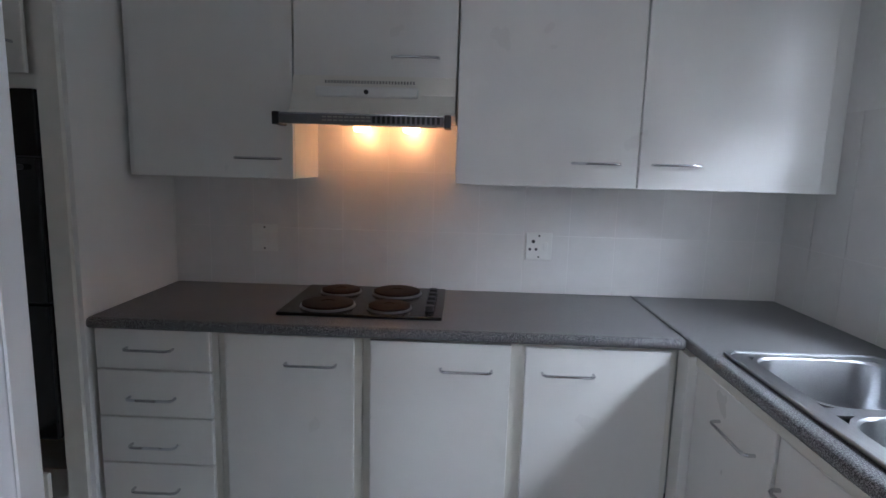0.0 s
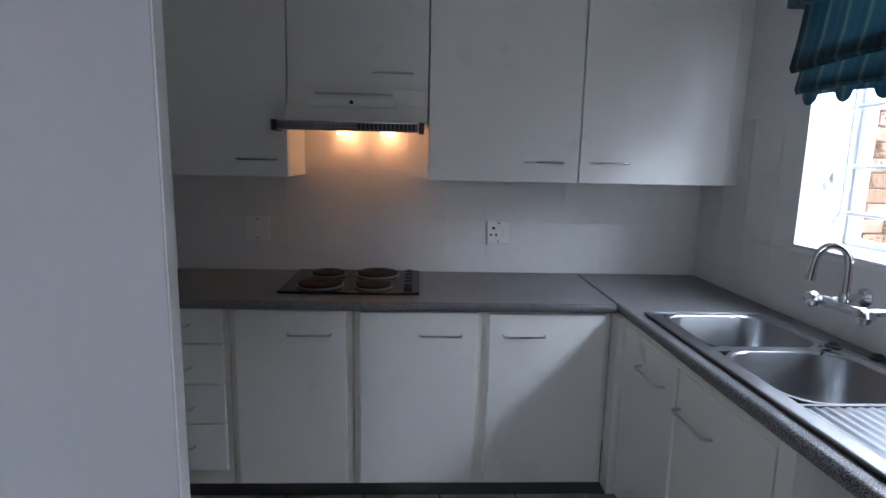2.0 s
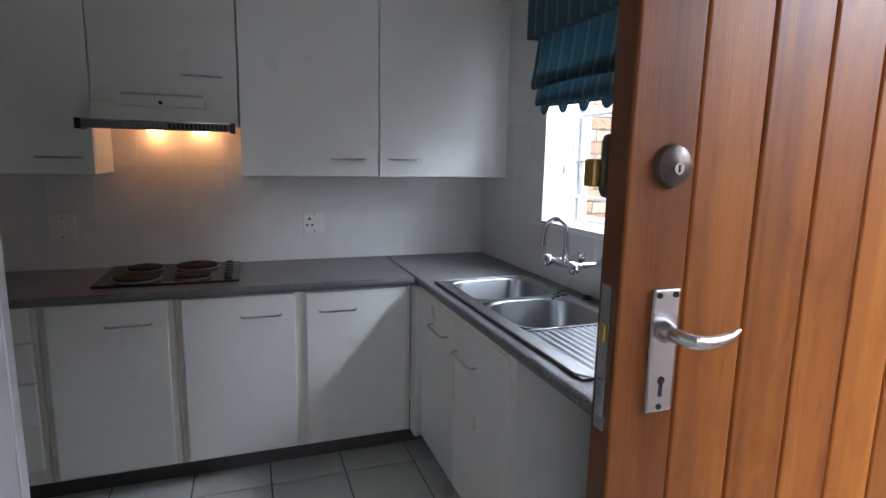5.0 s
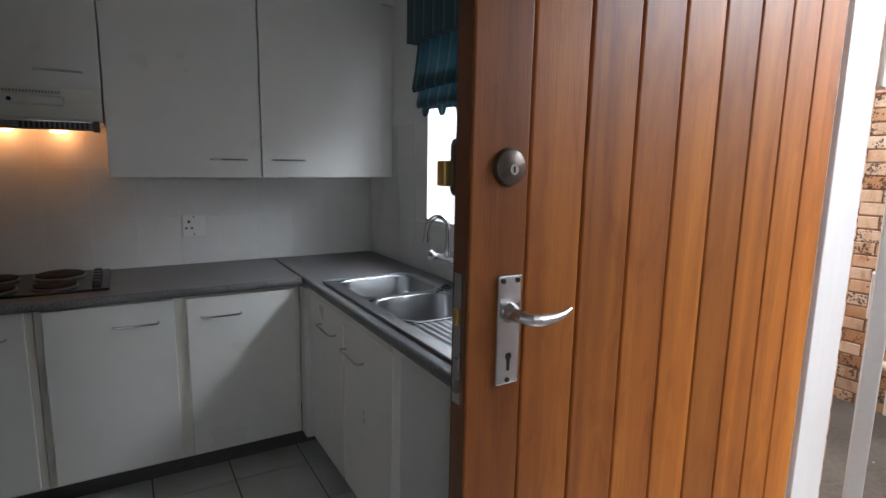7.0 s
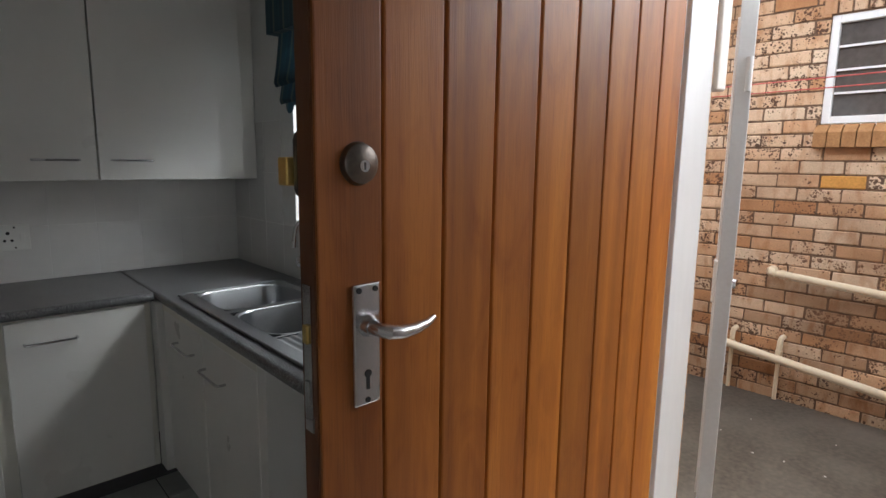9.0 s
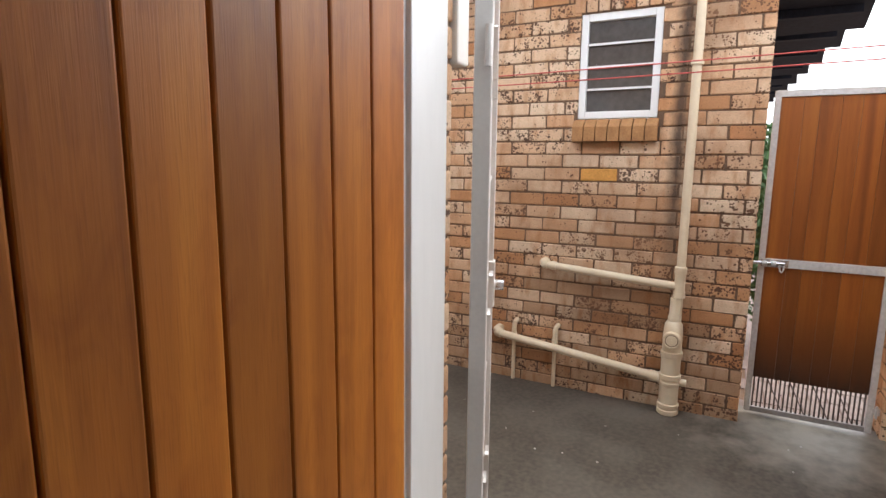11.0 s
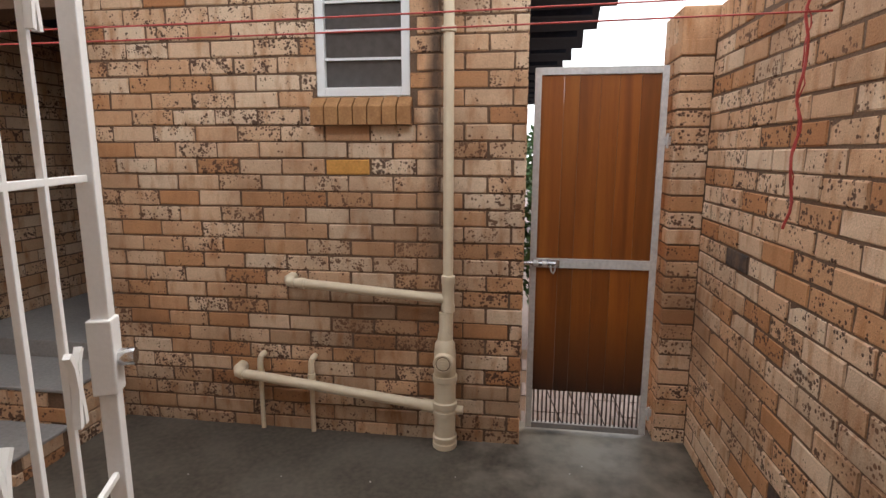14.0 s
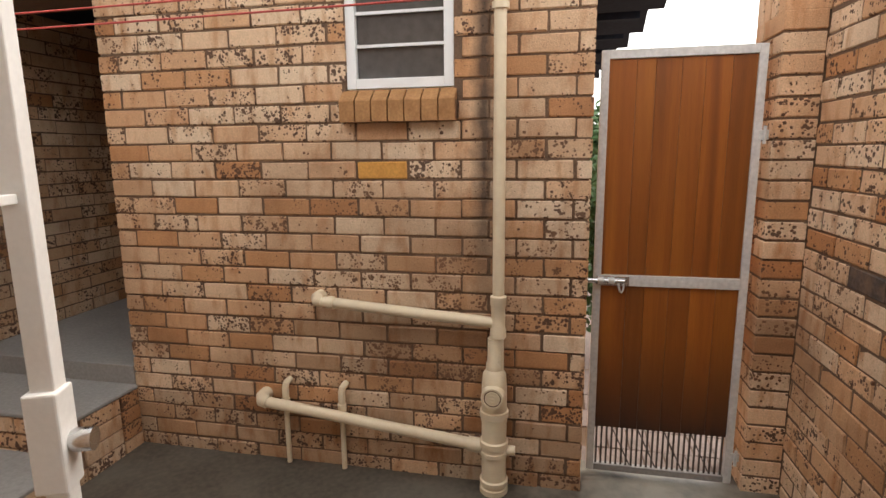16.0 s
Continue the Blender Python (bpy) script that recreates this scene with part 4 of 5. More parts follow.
for x in (-1.968, -1.394):
    part("end_cap", boxes((x, x + 0.022, -0.452, -0.36, 1.547, 1.589, 0.002)), BLACK, hood)
for i in range(9):
    for z in (1.562, 1.573):
        part("louvre", boxes((-1.80 + i * 0.0185, -1.7865 + i * 0.0185, -0.4496, -0.4478, z, z + 0.004)), VENT, hood)
for i in range(14):
    part("louvre", boxes((-1.632 + i * 0.0165, -1.623 + i * 0.0165, -0.4496, -0.4478, 1.557, 1.580)), SLOT, hood)
part("trim_line", boxes((-1.944, -1.396, -0.4488, -0.4478, 1.582, 1.5862)), SATIN, hood)
part("control_strip", boxes((-1.842, -1.488, -0.378, -0.352, 1.648, 1.684, 0.006)), WHITE_PLASTIC, hood)
for i in range(30):
    part("vent_slot", boxes((-1.812 + i * 0.0105, -1.806 + i * 0.0105, -0.3595, -0.352, 1.696, 1.706)), VENT, hood)
for x, r, mt in ((-1.70, 0.006, WHITE_PLASTIC), (-1.665, 0.008, BLACK), (-1.62, 0.006, WHITE_PLASTIC)):
    part("button", lathe([(0, -0.384), (r, -0.384), (r, -0.372), (0, -0.372)], 12, "y", (x, 0, 1.666)), mt, hood)
part("filter", boxes((-1.92, -1.40, -0.36, -0.16, 1.578, 1.586)), GREYBAND, hood, "grey grease filter")
part("lamp_rail", boxes((-1.80, -1.43, -0.165, -0.15, 1.566, 1.587)), SATIN, hood)
for x in (-1.726, -1.527):
    part("bulb", lathe([(0, -0.045), (0.012, -0.040), (0.016, -0.01), (0.012, 0.02), (0, 0.03)], 14, "x", (x, -0.075, 1.562)), WARM_BULB, hood, "warm lit bulb")
    ld_ = bpy.data.lights.new("hood_lamp", "POINT")
    ld_.energy, ld_.color, ld_.shadow_soft_size = 0.11, (1.0, 0.42, 0.15), 0.012
    lo = new("hood_lamp", ld_)
    lo.location = (x, -0.055, 1.545)

# ---- switch and socket plates ----
def plate(name, label, x, z, kind):
    ob = thing(name, label, "socket" if kind else "switch")
    part("cover", boxes((x - 0.055, x + 0.055, -0.010, -0.0005, z - 0.058, z + 0.058, 0.003)), WHITE_PLASTIC, ob)
    if kind:
        for dx, dz, r in ((-0.024, 0.020, 0.0075), (-0.037, -0.013, 0.006), (-0.011, -0.013, 0.006)):
            part("pin_hole", lathe([(0, -0.0112), (r, -0.0112), (r, -0.0095), (0, -0.0095)], 14, "y", (x + dx, 0, z + dz)), SLOT, ob)
        part("rocker", boxes((x + 0.018, x + 0.036, -0.015, -0.009, z - 0.016, z + 0.018, 0.002)), WHITE_PLASTIC, ob)
    else:
        part("rocker", boxes((x - 0.012, x + 0.012, -0.016, -0.009, z - 0.022, z + 0.022, 0.002)), WHITE_PLASTIC, ob)
    for dz in (-0.045, 0.045):
        part("screw", lathe([(0, -0.0115), (0.004, -0.0115), (0.004, -0.0095), (0, -0.0095)], 10, "y", (x, 0, z + dz)), SLOT, ob)
    return ob


plate("cooker_switch", "white square cooker isolator switch on the tiles", -2.16, 1.102, 0)
plate("wall_socket", "white three-pin wall socket with rocker switch", -0.998, 1.102, 1)

# ---- kitchen window, blind ----
win = thing("window_1", "white steel kitchen window with burglar bars, open to the yard", "window", kind="structure")
WX = 0.19
fz0, fz1 = WIN_Z0 + 0.005, WIN_Z1
part("window_frame", boxes((WX, WX + 0.035, WIN_Y0 - 0.004, WIN_Y0 - 0.035, fz0, fz1), (WX, WX + 0.035, WIN_Y1 + 0.004, WIN_Y1 + 0.035, fz0, fz1),
                           (WX, WX + 0.035, WIN_Y0 - 0.035, WIN_Y1 + 0.035, fz0, fz0 + 0.032), (WX, WX + 0.035, WIN_Y0 - 0.035, WIN_Y1 + 0.035, fz1 - 0.035, fz1),
                           (WX - 0.006, WX + 0.04, -1.165, -1.245, fz0 + 0.033, fz1 - 0.036)), WHITE_GLOSS, win)
part("casement", boxes((WX + 0.036, WX + 0.06, -1.255, -1.285, 1.30, fz1 - 0.04), (WX + 0.036, WX + 0.06, -1.735, -1.765, 1.30, fz1 - 0.04),
                       (WX + 0.036, WX + 0.06, -1.285, -1.735, 1.30, 1.325)), WHITE_GLOSS, win)
g = part("pane", boxes((WX + 0.014, WX + 0.018, WIN_Y0 - 0.036, -1.164, fz0 + 0.033, fz1 - 0.036)), GLASS, win)
g.visible_shadow = False
g = part("pane", boxes((WX + 0.014, WX + 0.018, -1.246, WIN_Y1 + 0.036, fz0 + 0.033, fz1 - 0.036)), GLASS, win)
g.visible_shadow = False
for z in (1.29, 1.456, 1.665, 1.83, 1.99):
    part("burglar_bar", tube([(WX - 0.035, WIN_Y0 - 0.003, z), (WX - 0.035, WIN_Y1 + 0.003, z)], 0.007, 8), WHITE_GLOSS, win)
for y in (-0.735, -1.13):
    part("burglar_bar", tube([(WX - 0.05, y, fz0 + 0.002), (WX - 0.05, y, fz1)], 0.006, 8), WHITE_GLOSS, win)
part("stay_handle", tube([(WX - 0.01, -1.04, 1.57), (WX - 0.03, -1.06, 1.58), (WX - 0.04, -1.10, 1.55), (WX - 0.04, -1.12, 1.50), (WX - 0.035, -1.13, 1.475)], 0.006, 8), BLACK, win)
setting("window_sill", boxes((-0.006, WX, WIN_Y0 - 0.001, WIN_Y1 + 0.001, WIN_Z0 + 0.001, WIN_Z0 + 0.012, 0.003)), WALL_TILE, "white tiled sill inside the kitchen window", "window sill")

blind = thing("roman_blind", "teal striped roman blind drawn half up in soft folds", "blind")
BY0, BY1 = -0.655, -1.95


def drape(y0, y1, prof, wave, scallop=0.0):
    """Cloth hung along the window: prof is (x, z) from top to bottom."""
    bm = bmesh.new()
    n = 160 if scallop else 72
    rows = []
    for k, (x, z) in enumerate(prof):
        row = []
        for i in range(n + 1):
            y = y0 + (y1 - y0) * i / n
            dip = -scallop * math.sqrt(max(0.0, math.sin((y0 - y) * math.tau / 0.158))) if k == len(prof) - 1 else 0
            row.append(bm.verts.new((x + wave * math.sin(y * 31 + k) + wave * 0.6 * math.sin(y * 67 + 2 * k), y, z + dip + 0.004 * math.sin(y * 9 + k))))
        rows.append(row)
    for a, b in zip(rows, rows[1:]):
        for i in range(n):
            bm.faces.new((a[i], a[i + 1], b[i + 1], b[i])).smooth = True
    bmesh.ops.solidify(bm, geom=list(bm.faces), thickness=0.004)
    return bm


part("pelmet", boxes((-0.075, -0.004, -0.615, -1.99, 2.012, 2.27, 0.003)), CLOTH, blind, "teal striped pelmet")
part("fold", drape(BY0, BY1, [(-0.03, 2.2), (-0.035, 2.0), (-0.05, 1.88), (-0.066, 1.80), (-0.056, 1.785), (-0.03, 1.80)], 0.0012), CLOTH, blind)
part("fold", drape(BY0 - 0.02, BY1, [(-0.02, 1.86), (-0.036, 1.79), (-0.05, 1.72), (-0.042, 1.706), (-0.03, 1.72)], 0.0012), CLOTH, blind)
part("fold", drape(BY0 - 0.03, BY1, [(-0.015, 1.76), (-0.02, 1.72), (-0.024, 1.695)], 0.001, 0.034), CLOTH, blind, "scalloped bottom hem")
part("pull_cord", tube([(0.10, -0.725, 1.80), (0.10, -0.725, 1.47), (0.102, -0.728, 1.40)], 0.0018, 6), WHITE_PLASTIC, blind)
part("cord_weight", lathe([(0, 0.02), (0.008, 0.015), (0.012, -0.01), (0.006, -0.025), (0, -0.025)], 12, "z", (0.10, -0.727, 1.42)), WHITE_PLASTIC, blind)

# ---- back door, open into the kitchen ----
door = thing("door_1", "varnished reddish-brown plank door standing open into the kitchen", "door", kind="structure")
DX0, DX1, DYF, DYB, DZ0, DZ1 = -0.863, 0.168, -2.422, -2.378, 0.008, 2.06
planks = [-0.752, -0.632, -0.514, -0.400, -0.284, -0.168, -0.056, 0.056, 0.168]
part("stile", boxes((DX0, -0.757, DYF, DYB, DZ0, DZ1, 0.003)), DOOR_STILE, door, "darker brown lock stile")
for i, (a, b) in enumerate(zip(planks, planks[1:])):
    part("plank", boxes((a, b - 0.005, DYF + 0.002, DYB - 0.012, DZ0, DZ1, 0.004)), DOOR_BROWN_SHADED if i < 3 else DOOR_WOOD, door)
part("back_board", boxes((-0.757, DX1, DYB - 0.0115, DYB, DZ0, DZ1)), DOOR_EDGE, door)
part("lock_edge", boxes((DX0 - 0.003, DX0 - 0.0002, DYF + 0.004, DYB - 0.002, DZ0, DZ1)), DOOR_EDGE, door)
part("lock_faceplate", boxes((DX0 - 0.0055, DX0 - 0.003, -2.409, -2.388, 1.075, 1.288)), SATIN, door, "steel lock faceplate on the door edge")
part("latch", boxes((DX0 - 0.010, DX0 - 0.0055, -2.405, -2.392, 1.205, 1.232, 0.002)), BRASS, door)
part("dead_bolt", boxes((DX0 - 0.008, DX0 - 0.0055, -2.405, -2.392, 1.115, 1.15)), SATIN, door)
# lever handle on its long plate
lp = part("lock_plate", boxes((-0.812, -0.766, DYF - 0.007, DYF, 1.102, 1.284, 0.003)), SATIN, door, "satin chrome plate")
for dx in (-0.803, -0.775):
    part("screw", lathe([(0, DYF - 0.0085), (0.0042, DYF - 0.0085), (0.0042, DYF - 0.006), (0, DYF - 0.006)], 10, "y", (dx, 0, 1.275)), SLOT, lp)
part("screw", lathe([(0, DYF - 0.0085), (0.0042, DYF - 0.0085), (0.0042, DYF - 0.006), (0, DYF - 0.006)], 10, "y", (-0.789, 0, 1.110)), SLOT, lp)
part("keyhole", boxes((-0.7915, -0.7855, DYF - 0.0076, DYF - 0.006, 1.126, 1.15)), SLOT, lp)
part("keyhole", lathe([(0, DYF - 0.0078), (0.006, DYF - 0.0078), (0.006, DYF - 0.006), (0, DYF - 0.006)], 14, "y", (-0.7885, 0, 1.150)), SLOT, lp)
part("rose", lathe([(0, DYF - 0.02), (0.013, DYF - 0.02), (0.017, DYF - 0.006), (0, DYF - 0.006)], 18, "y", (-0.787, 0, 1.222)), SATIN, lp)
part("lever", tube([(-0.787, DYF - 0.015, 1.222), (-0.787, DYF - 0.040, 1.222), (-0.779, DYF - 0.049, 1.220), (-0.762, DYF - 0.050, 1.2165), (-0.737, DYF - 0.050, 1.217),
                    (-0.712, DYF - 0.048, 1.2205), (-0.694, DYF - 0.044, 1.2265)], 0.01, 12, [0.012, 0.010, 0.0105, 0.0100, 0.0090, 0.0070, 0.0045]), SATIN, lp)
dl = part("deadlock", lathe([(0, DYF - 0.014), (0.020, DYF - 0.0135), (0.027, DYF - 0.009), (0.030, DYF), (0, DYF)], 28, "y", (-0.797, 0, 1.452)),
          material("bronze_lock", (0.17, 0.145, 0.125), 0.4, 1.0, grain=120, vary=0.15), door, "brown metal deadlock cylinder")
part("cylinder", lathe([(0, DYF - 0.0165), (0.008, DYF - 0.0165), (0.008, DYF - 0.012), (0, DYF - 0.012)], 16, "y", (-0.797, 0, 1.449)), SATIN, dl)
part("keyhole", boxes((-0.7982, -0.7958, DYF - 0.0172, DYF - 0.014, 1.444, 1.454)), SLOT, dl)
nl = part("night_latch", boxes((DX0 + 0.004, DX0 + 0.08, DYB, DYB + 0.036, 1.402, 1.498, 0.014)), BLACK, door, "dark night latch body")
part("latch_bolt", boxes((DX0 - 0.006, DX0 + 0.028, DYB + 0.026, DYB + 0.052, 1.42, 1.46, 0.003)), BRASS, nl, "brass latch bolt")

fr = thing("door_frame", "white gloss painted timber frame of the back door", "door frame", kind="structure")
part("jamb", boxes((0.182, 0.336, DOOR_Y0 - 0.001, -2.424, YARD + 0.06, DOOR_TOP, 0.003), (0.172, 0.181, DOOR_Y0 - 0.001, -2.412, 0.0, DOOR_TOP)), WHITE_GLOSS, fr)
part("jamb", boxes((0.182, 0.336, DOOR_Y1 + 0.001, -3.42, YARD + 0.06, DOOR_TOP, 0.003)), WHITE_GLOSS, fr)
part("head", boxes((0.182, 0.336, -2.425, -3.419, 2.07, DOOR_TOP, 0.003)), WHITE_GLOSS, fr)
setting("door_step", boxes((0.331, 0.46, -3.45, -2.37, YARD, -0.02, 0.006)), STEP_CEMENT, "worn cement threshold step of the back door", "step")

# ---- security gate ----
gate = thing("security_gate", "white painted steel security gate standing open outside the door", "gate")
GX, GY = 0.430, -2.468
glen = 0.757
gt = pose(GX, GY, 0, 0, 0, 21.1)
gz0, gz1 = 0.02, 2.04


def gpart(name, bm, label="", under=None):
    ob = part(name, bm, BARS, under or gate, label)
    if under is None:
        ob.matrix_local = gt
    return ob


gpart("hinge_post", boxes((-0.021, 0.021, -0.021, 0.021, gz0, gz1, 0.003)))
for z in (0.30, 1.70):
    gpart("hinge", tube([(-0.026, -0.012, z - 0.045), (-0.026, -0.012, z + 0.045)], 0.008, 10))
gpart("lock_stile", boxes((glen - 0.038, glen, -0.019, 0.019, gz0 + 0.02, gz1 - 0.02, 0.003)))
for z in (0.06, 0.70, 1.385, 2.0):
    gpart("rail", boxes((0.021, glen - 0.038, -0.0065, 0.0065, z - 0.0075, z + 0.0075, 0.002)))
for i in range(4):
    u = 0.132 + 0.135 * i
    gpart("bar", boxes((u - 0.008, u + 0.008, -0.0067, 0.0067, 0.05, 2.01, 0.002)))


def scroll(u, z):
    """A forged pair of curls welded to a bar."""
    bm = bmesh.new()
    for s in (-1, 1):
        pts = [(u + s * 0.012, -0.012, z - 0.075), (u + s * 0.010, -0.012, z - 0.05), (u + s * 0.003, -0.012, z), (u + s * 0.010, -0.012, z + 0.05), (u + s * 0.026, -0.012, z + 0.075)]
        tube_bm(bm, [(x, y - 0.004, zz) for x, y, zz in pts], 0.0095, 4)
    return gpart("scroll", bm)


for i, z in ((1, 0.93), (2, 1.76), (3, 0.99), (3, 1.72), (1, 0.40), (3, 0.34)):
    scroll(0.132 + 0.135 * i, z)
lb = gpart("lock_box", boxes((glen - 0.052, glen + 0.004, -0.026, 0.026, 0.90, 1.075, 0.004)))
part("lock_cylinder", lathe([(0, -0.03), (0.020, -0.03), (0.020, 0.0), (0.012, 0.02), (0, 0.02)], 18, "y", (glen - 0.02, -0.03, 0.98)), SATIN, lb, "steel lock cylinder")
part("bolt", boxes((glen + 0.004, glen + 0.026, -0.008, 0.008, 0.97, 1.0, 0.002)), SATIN, lb)
keep = thing("lock_keeper_box", "white painted steel keeper box of the security gate", "lock box")
part("box", boxes((0.425, 0.495, -3.48, -3.415, 0.80, 1.068, 0.004)), BARS, keep)
for z in (0.87, 0.94, 1.01):
    part("screw", lathe([(0, -0.003), (0.005, -0.003), (0.005, 0.001), (0, 0.001)], 10, "x", (0.425, -3.435, z)), SATIN, keep)

# white box fixed high on the outer wall beside the door
mb = thing("outdoor_box", "white plastic electrical box high on the outer wall", "electrical box")
part("case", boxes((0.430, 0.49, -2.40, -2.27, 1.67, 1.98, 0.006)), WHITE_PLASTIC, mb)
part("lid", boxes((0.491, 0.503, -2.396, -2.274, 1.675, 1.975, 0.004)), WHITE_PLASTIC, mb)

# ---- yard: neighbour wall's window ----
EX = 2.73
VY0, VY1, VZ0, VZ1 = -2.10, -2.575, 1.712, 2.335
bw = thing("window_2", "small white-framed bathroom window with horizontal bars", "window", kind="structure")
part("window_frame", boxes((EX + 0.012, EX + 0.06, VY0 - 0.002, VY0 - 0.045, VZ0 + 0.002, VZ1), (EX + 0.012, EX + 0.06, VY1 + 0.002, VY1 + 0.045, VZ0 + 0.002, VZ1),
                           (EX + 0.012, EX + 0.06, VY0 - 0.045, VY1 + 0.045, VZ0 + 0.002, VZ0 + 0.045), (EX + 0.012, EX + 0.06, VY0 - 0.045, VY1 + 0.045, VZ1 - 0.045, VZ1), bevel=0.003), WHITE_GLOSS, bw)
for i in range(4):
    z0 = VZ0 + 0.046 + i * 0.133
    part("pane", boxes((EX + 0.038, EX + 0.044, VY0 - 0.046, VY1 + 0.046, z0, z0 + 0.1315)), LOUVRE, bw, "dark obscure pane")
for i in range(1, 4):
    z0 = VZ0 + 0.046 + i * 0.133
    part("bar", boxes((EX + 0.022, EX + 0.034, VY0 - 0.045, VY1 + 0.045, z0 - 0.006, z0 + 0.006)), WHITE_GLOSS, bw)
sill = thing("window_sill_2", "sloping sill of bricks laid on edge", "window sill", kind="structure")
part("bed", boxes((EX - 0.03, EX + 0.011, -2.087, -2.586, 1.582, 1.66)), MORTAR, sill)
for i in range(7):
    y0 = -2.086 - i * 0.0722
    bm = bmesh.new()
    pr = [(EX - 0.052, 1.575), (EX + 0.010, 1.575), (EX + 0.010, 1.711), (EX - 0.046, 1.668), (EX - 0.052, 1.66)]
    ends = [[bm.verts.new((x, y, z)) for x, z in pr] for y in (y0, y0 - 0.066)]
    for k in range(5):
        bm.faces.new((ends[0][k], ends[0][(k + 1) % 5], ends[1][(k + 1) % 5], ends[1][k]))
    bm.faces.new(ends[0][::-1])
    bm.faces.new(ends[1])
    part("brick", bm, ORANGE, sill)
for i in range(8):
    y = -2.06 - i * 0.0725
    part("brick", boxes((EX - 0.006, EX + 0.05, y - 0.062, y, VZ1 + 0.008, VZ1 + 0.225, 0.004)), BRICK, sill)

# ---- drain pipes ----
PX = EX - 0.068
stack = thing("soil_stack", "cream plastic soil stack pipe running up the brick wall", "drain pipe")
part("pipe", tube([(PX, -2.772, 0.52), (PX, -2.772, 2.75)], 0.025, 18), PVC, stack)
part("tee", lathe([(0.027, 0.66), (0.034, 0.665), (0.034, 0.70), (0.030, 0.71), (0.030, 0.80), (0.034, 0.81), (0.034, 0.845), (0.027, 0.85)], 20, "z", (PX, -2.772, 0)), PVC, stack)
part("reducer", lathe([(0.030, 0.66), (0.030, 0.56), (0.036, 0.545), (0.036, 0.52), (0.050, 0.50), (0.055, 0.44), (0.055, 0.335), (0.063, 0.332), (0.063, 0.305), (0.058, 0.30), (0.058, 0.285)], 22, "z", (PX, -2.757, 0)), PVC, stack)
part("access_neck", lathe([(0, -0.070), (0.036, -0.070), (0.038, -0.078), (0.046, -0.078), (0.050, -0.070), (0.052, -0.02), (0.03, 0.0)], 22, "x", (PX, -2.757, 0.415)), PVC, stack)
part("access_cap", lathe([(0, -0.076), (0.031, -0.076), (0.033, -0.073), (0.033, -0.069), (0, -0.069)], 22, "x", (PX, -2.757, 0.415)), PVC, stack)
# brown ring that puts the shade of the gap round the cap into colour
part("groove", lathe([(0.0335, -0.0735), (0.0375, -0.0735), (0.0375, -0.0705), (0.0335, -0.0705), (0.0335, -0.0735)], 24, "x", (PX, -2.757, 0.415)), MORTAR, stack, "dark ring that draws the shaded gap round the cap")
for dz in (-0.014, 0.0, 0.014):
    part("raised_mark", boxes((PX - 0.079, PX - 0.0755, -2.766, -2.748, 0.413 + dz, 0.418 + dz, 0.0008)), PVC, stack)
part("lower_pipe", lathe([(0.055, 0.30), (0.055, 0.195), (0.063, 0.19), (0.063, 0.165), (0.058, 0.16), (0.058, 0.145), (0.061, 0.143), (0.061, 0.125), (0.055, 0.12), (0.055, 0.01), (0.063, 0.005), (0.063, -0.012), (0.056, -0.015), (0.056, -0.028), (0.063, -0.031), (0.063, -0.054), (0.058, -0.056), (0.058, YARD)], 24, "z", (PX, -2.757, 0)), PVC, stack)
part("side_cap", lathe([(0, -0.11), (0.022, -0.11), (0.022, -0.06), (0, -0.06)], 14, "y", (PX, -2.74, 0.145)), PVC, stack)
part("pipe_clip", lathe([(0.028, 1.985), (0.034, 1.985), (0.034, 2.01), (0.028, 2.01), (0.028, 1.985)], 18, "z", (PX, -2.772, 0)), PVC, stack)
part("pipe_clip", boxes((PX, EX + 0.004, -2.780, -2.764, 1.987, 2.008)), PVC, stack)

w1 = thing("waste_pipe", "cream plastic waste pipe sloping across the brick wall to the stack", "drain pipe", "waste pipes")
part("pipe", tube([(PX, -1.965, 0.785), (PX, -2.75, 0.728)], 0.024, 16), PVC, w1)
part("elbow", tube([(EX + 0.01, -1.94, 0.795), (PX + 0.02, -1.94, 0.793), (PX + 0.002, -1.948, 0.789), (PX, -1.975, 0.785)], 0.029, 16), PVC, w1)
part("collar", tube([(PX, -2.00, 0.7825), (PX, -2.03, 0.780)], 0.029, 16), PVC, w1)
w2_ = thing("waste_pipe", "cream plastic waste pipe sloping low along the wall to the stack", "drain pipe", "waste pipes")
part("pipe", tube([(PX, -1.655, 0.27), (PX, -2.72, 0.152)], 0.026, 16), PVC, w2_)
part("elbow", tube([(EX + 0.01, -1.625, 0.285), (PX + 0.02, -1.626, 0.283), (PX + 0.002, -1.636, 0.277), (PX, -1.665, 0.269)], 0.032, 16), PVC, w2_)
part("collar", tube([(PX, -2.64, 0.161), (PX, -2.70, 0.154)], 0.033, 16), PVC, w2_)
for y, zt_ in ((-1.745, 0.365), (-2.033, 0.365)):
    sp = thing("overflow_pipe", "thin cream overflow pipe ending just above the yard floor", "drain pipe", "overflow pipes")
    part("pipe", tube([(PX + 0.03, y, -0.052), (PX + 0.03, y, zt_ - 0.09)], 0.0125, 12), PVC, sp)
    part("bend", tube([(PX + 0.03, y, zt_ - 0.09), (PX + 0.03, y, zt_ - 0.03), (PX + 0.034, y - 0.004, zt_ - 0.008), (PX + 0.05, y - 0.008, zt_), (EX + 0.005, y - 0.008, zt_)], 0.0165, 12), PVC, sp)
    part("collar", tube([(PX + 0.03, y, zt_ - 0.125), (PX + 0.03, y, zt_ - 0.085)], 0.021, 12), PVC, sp)

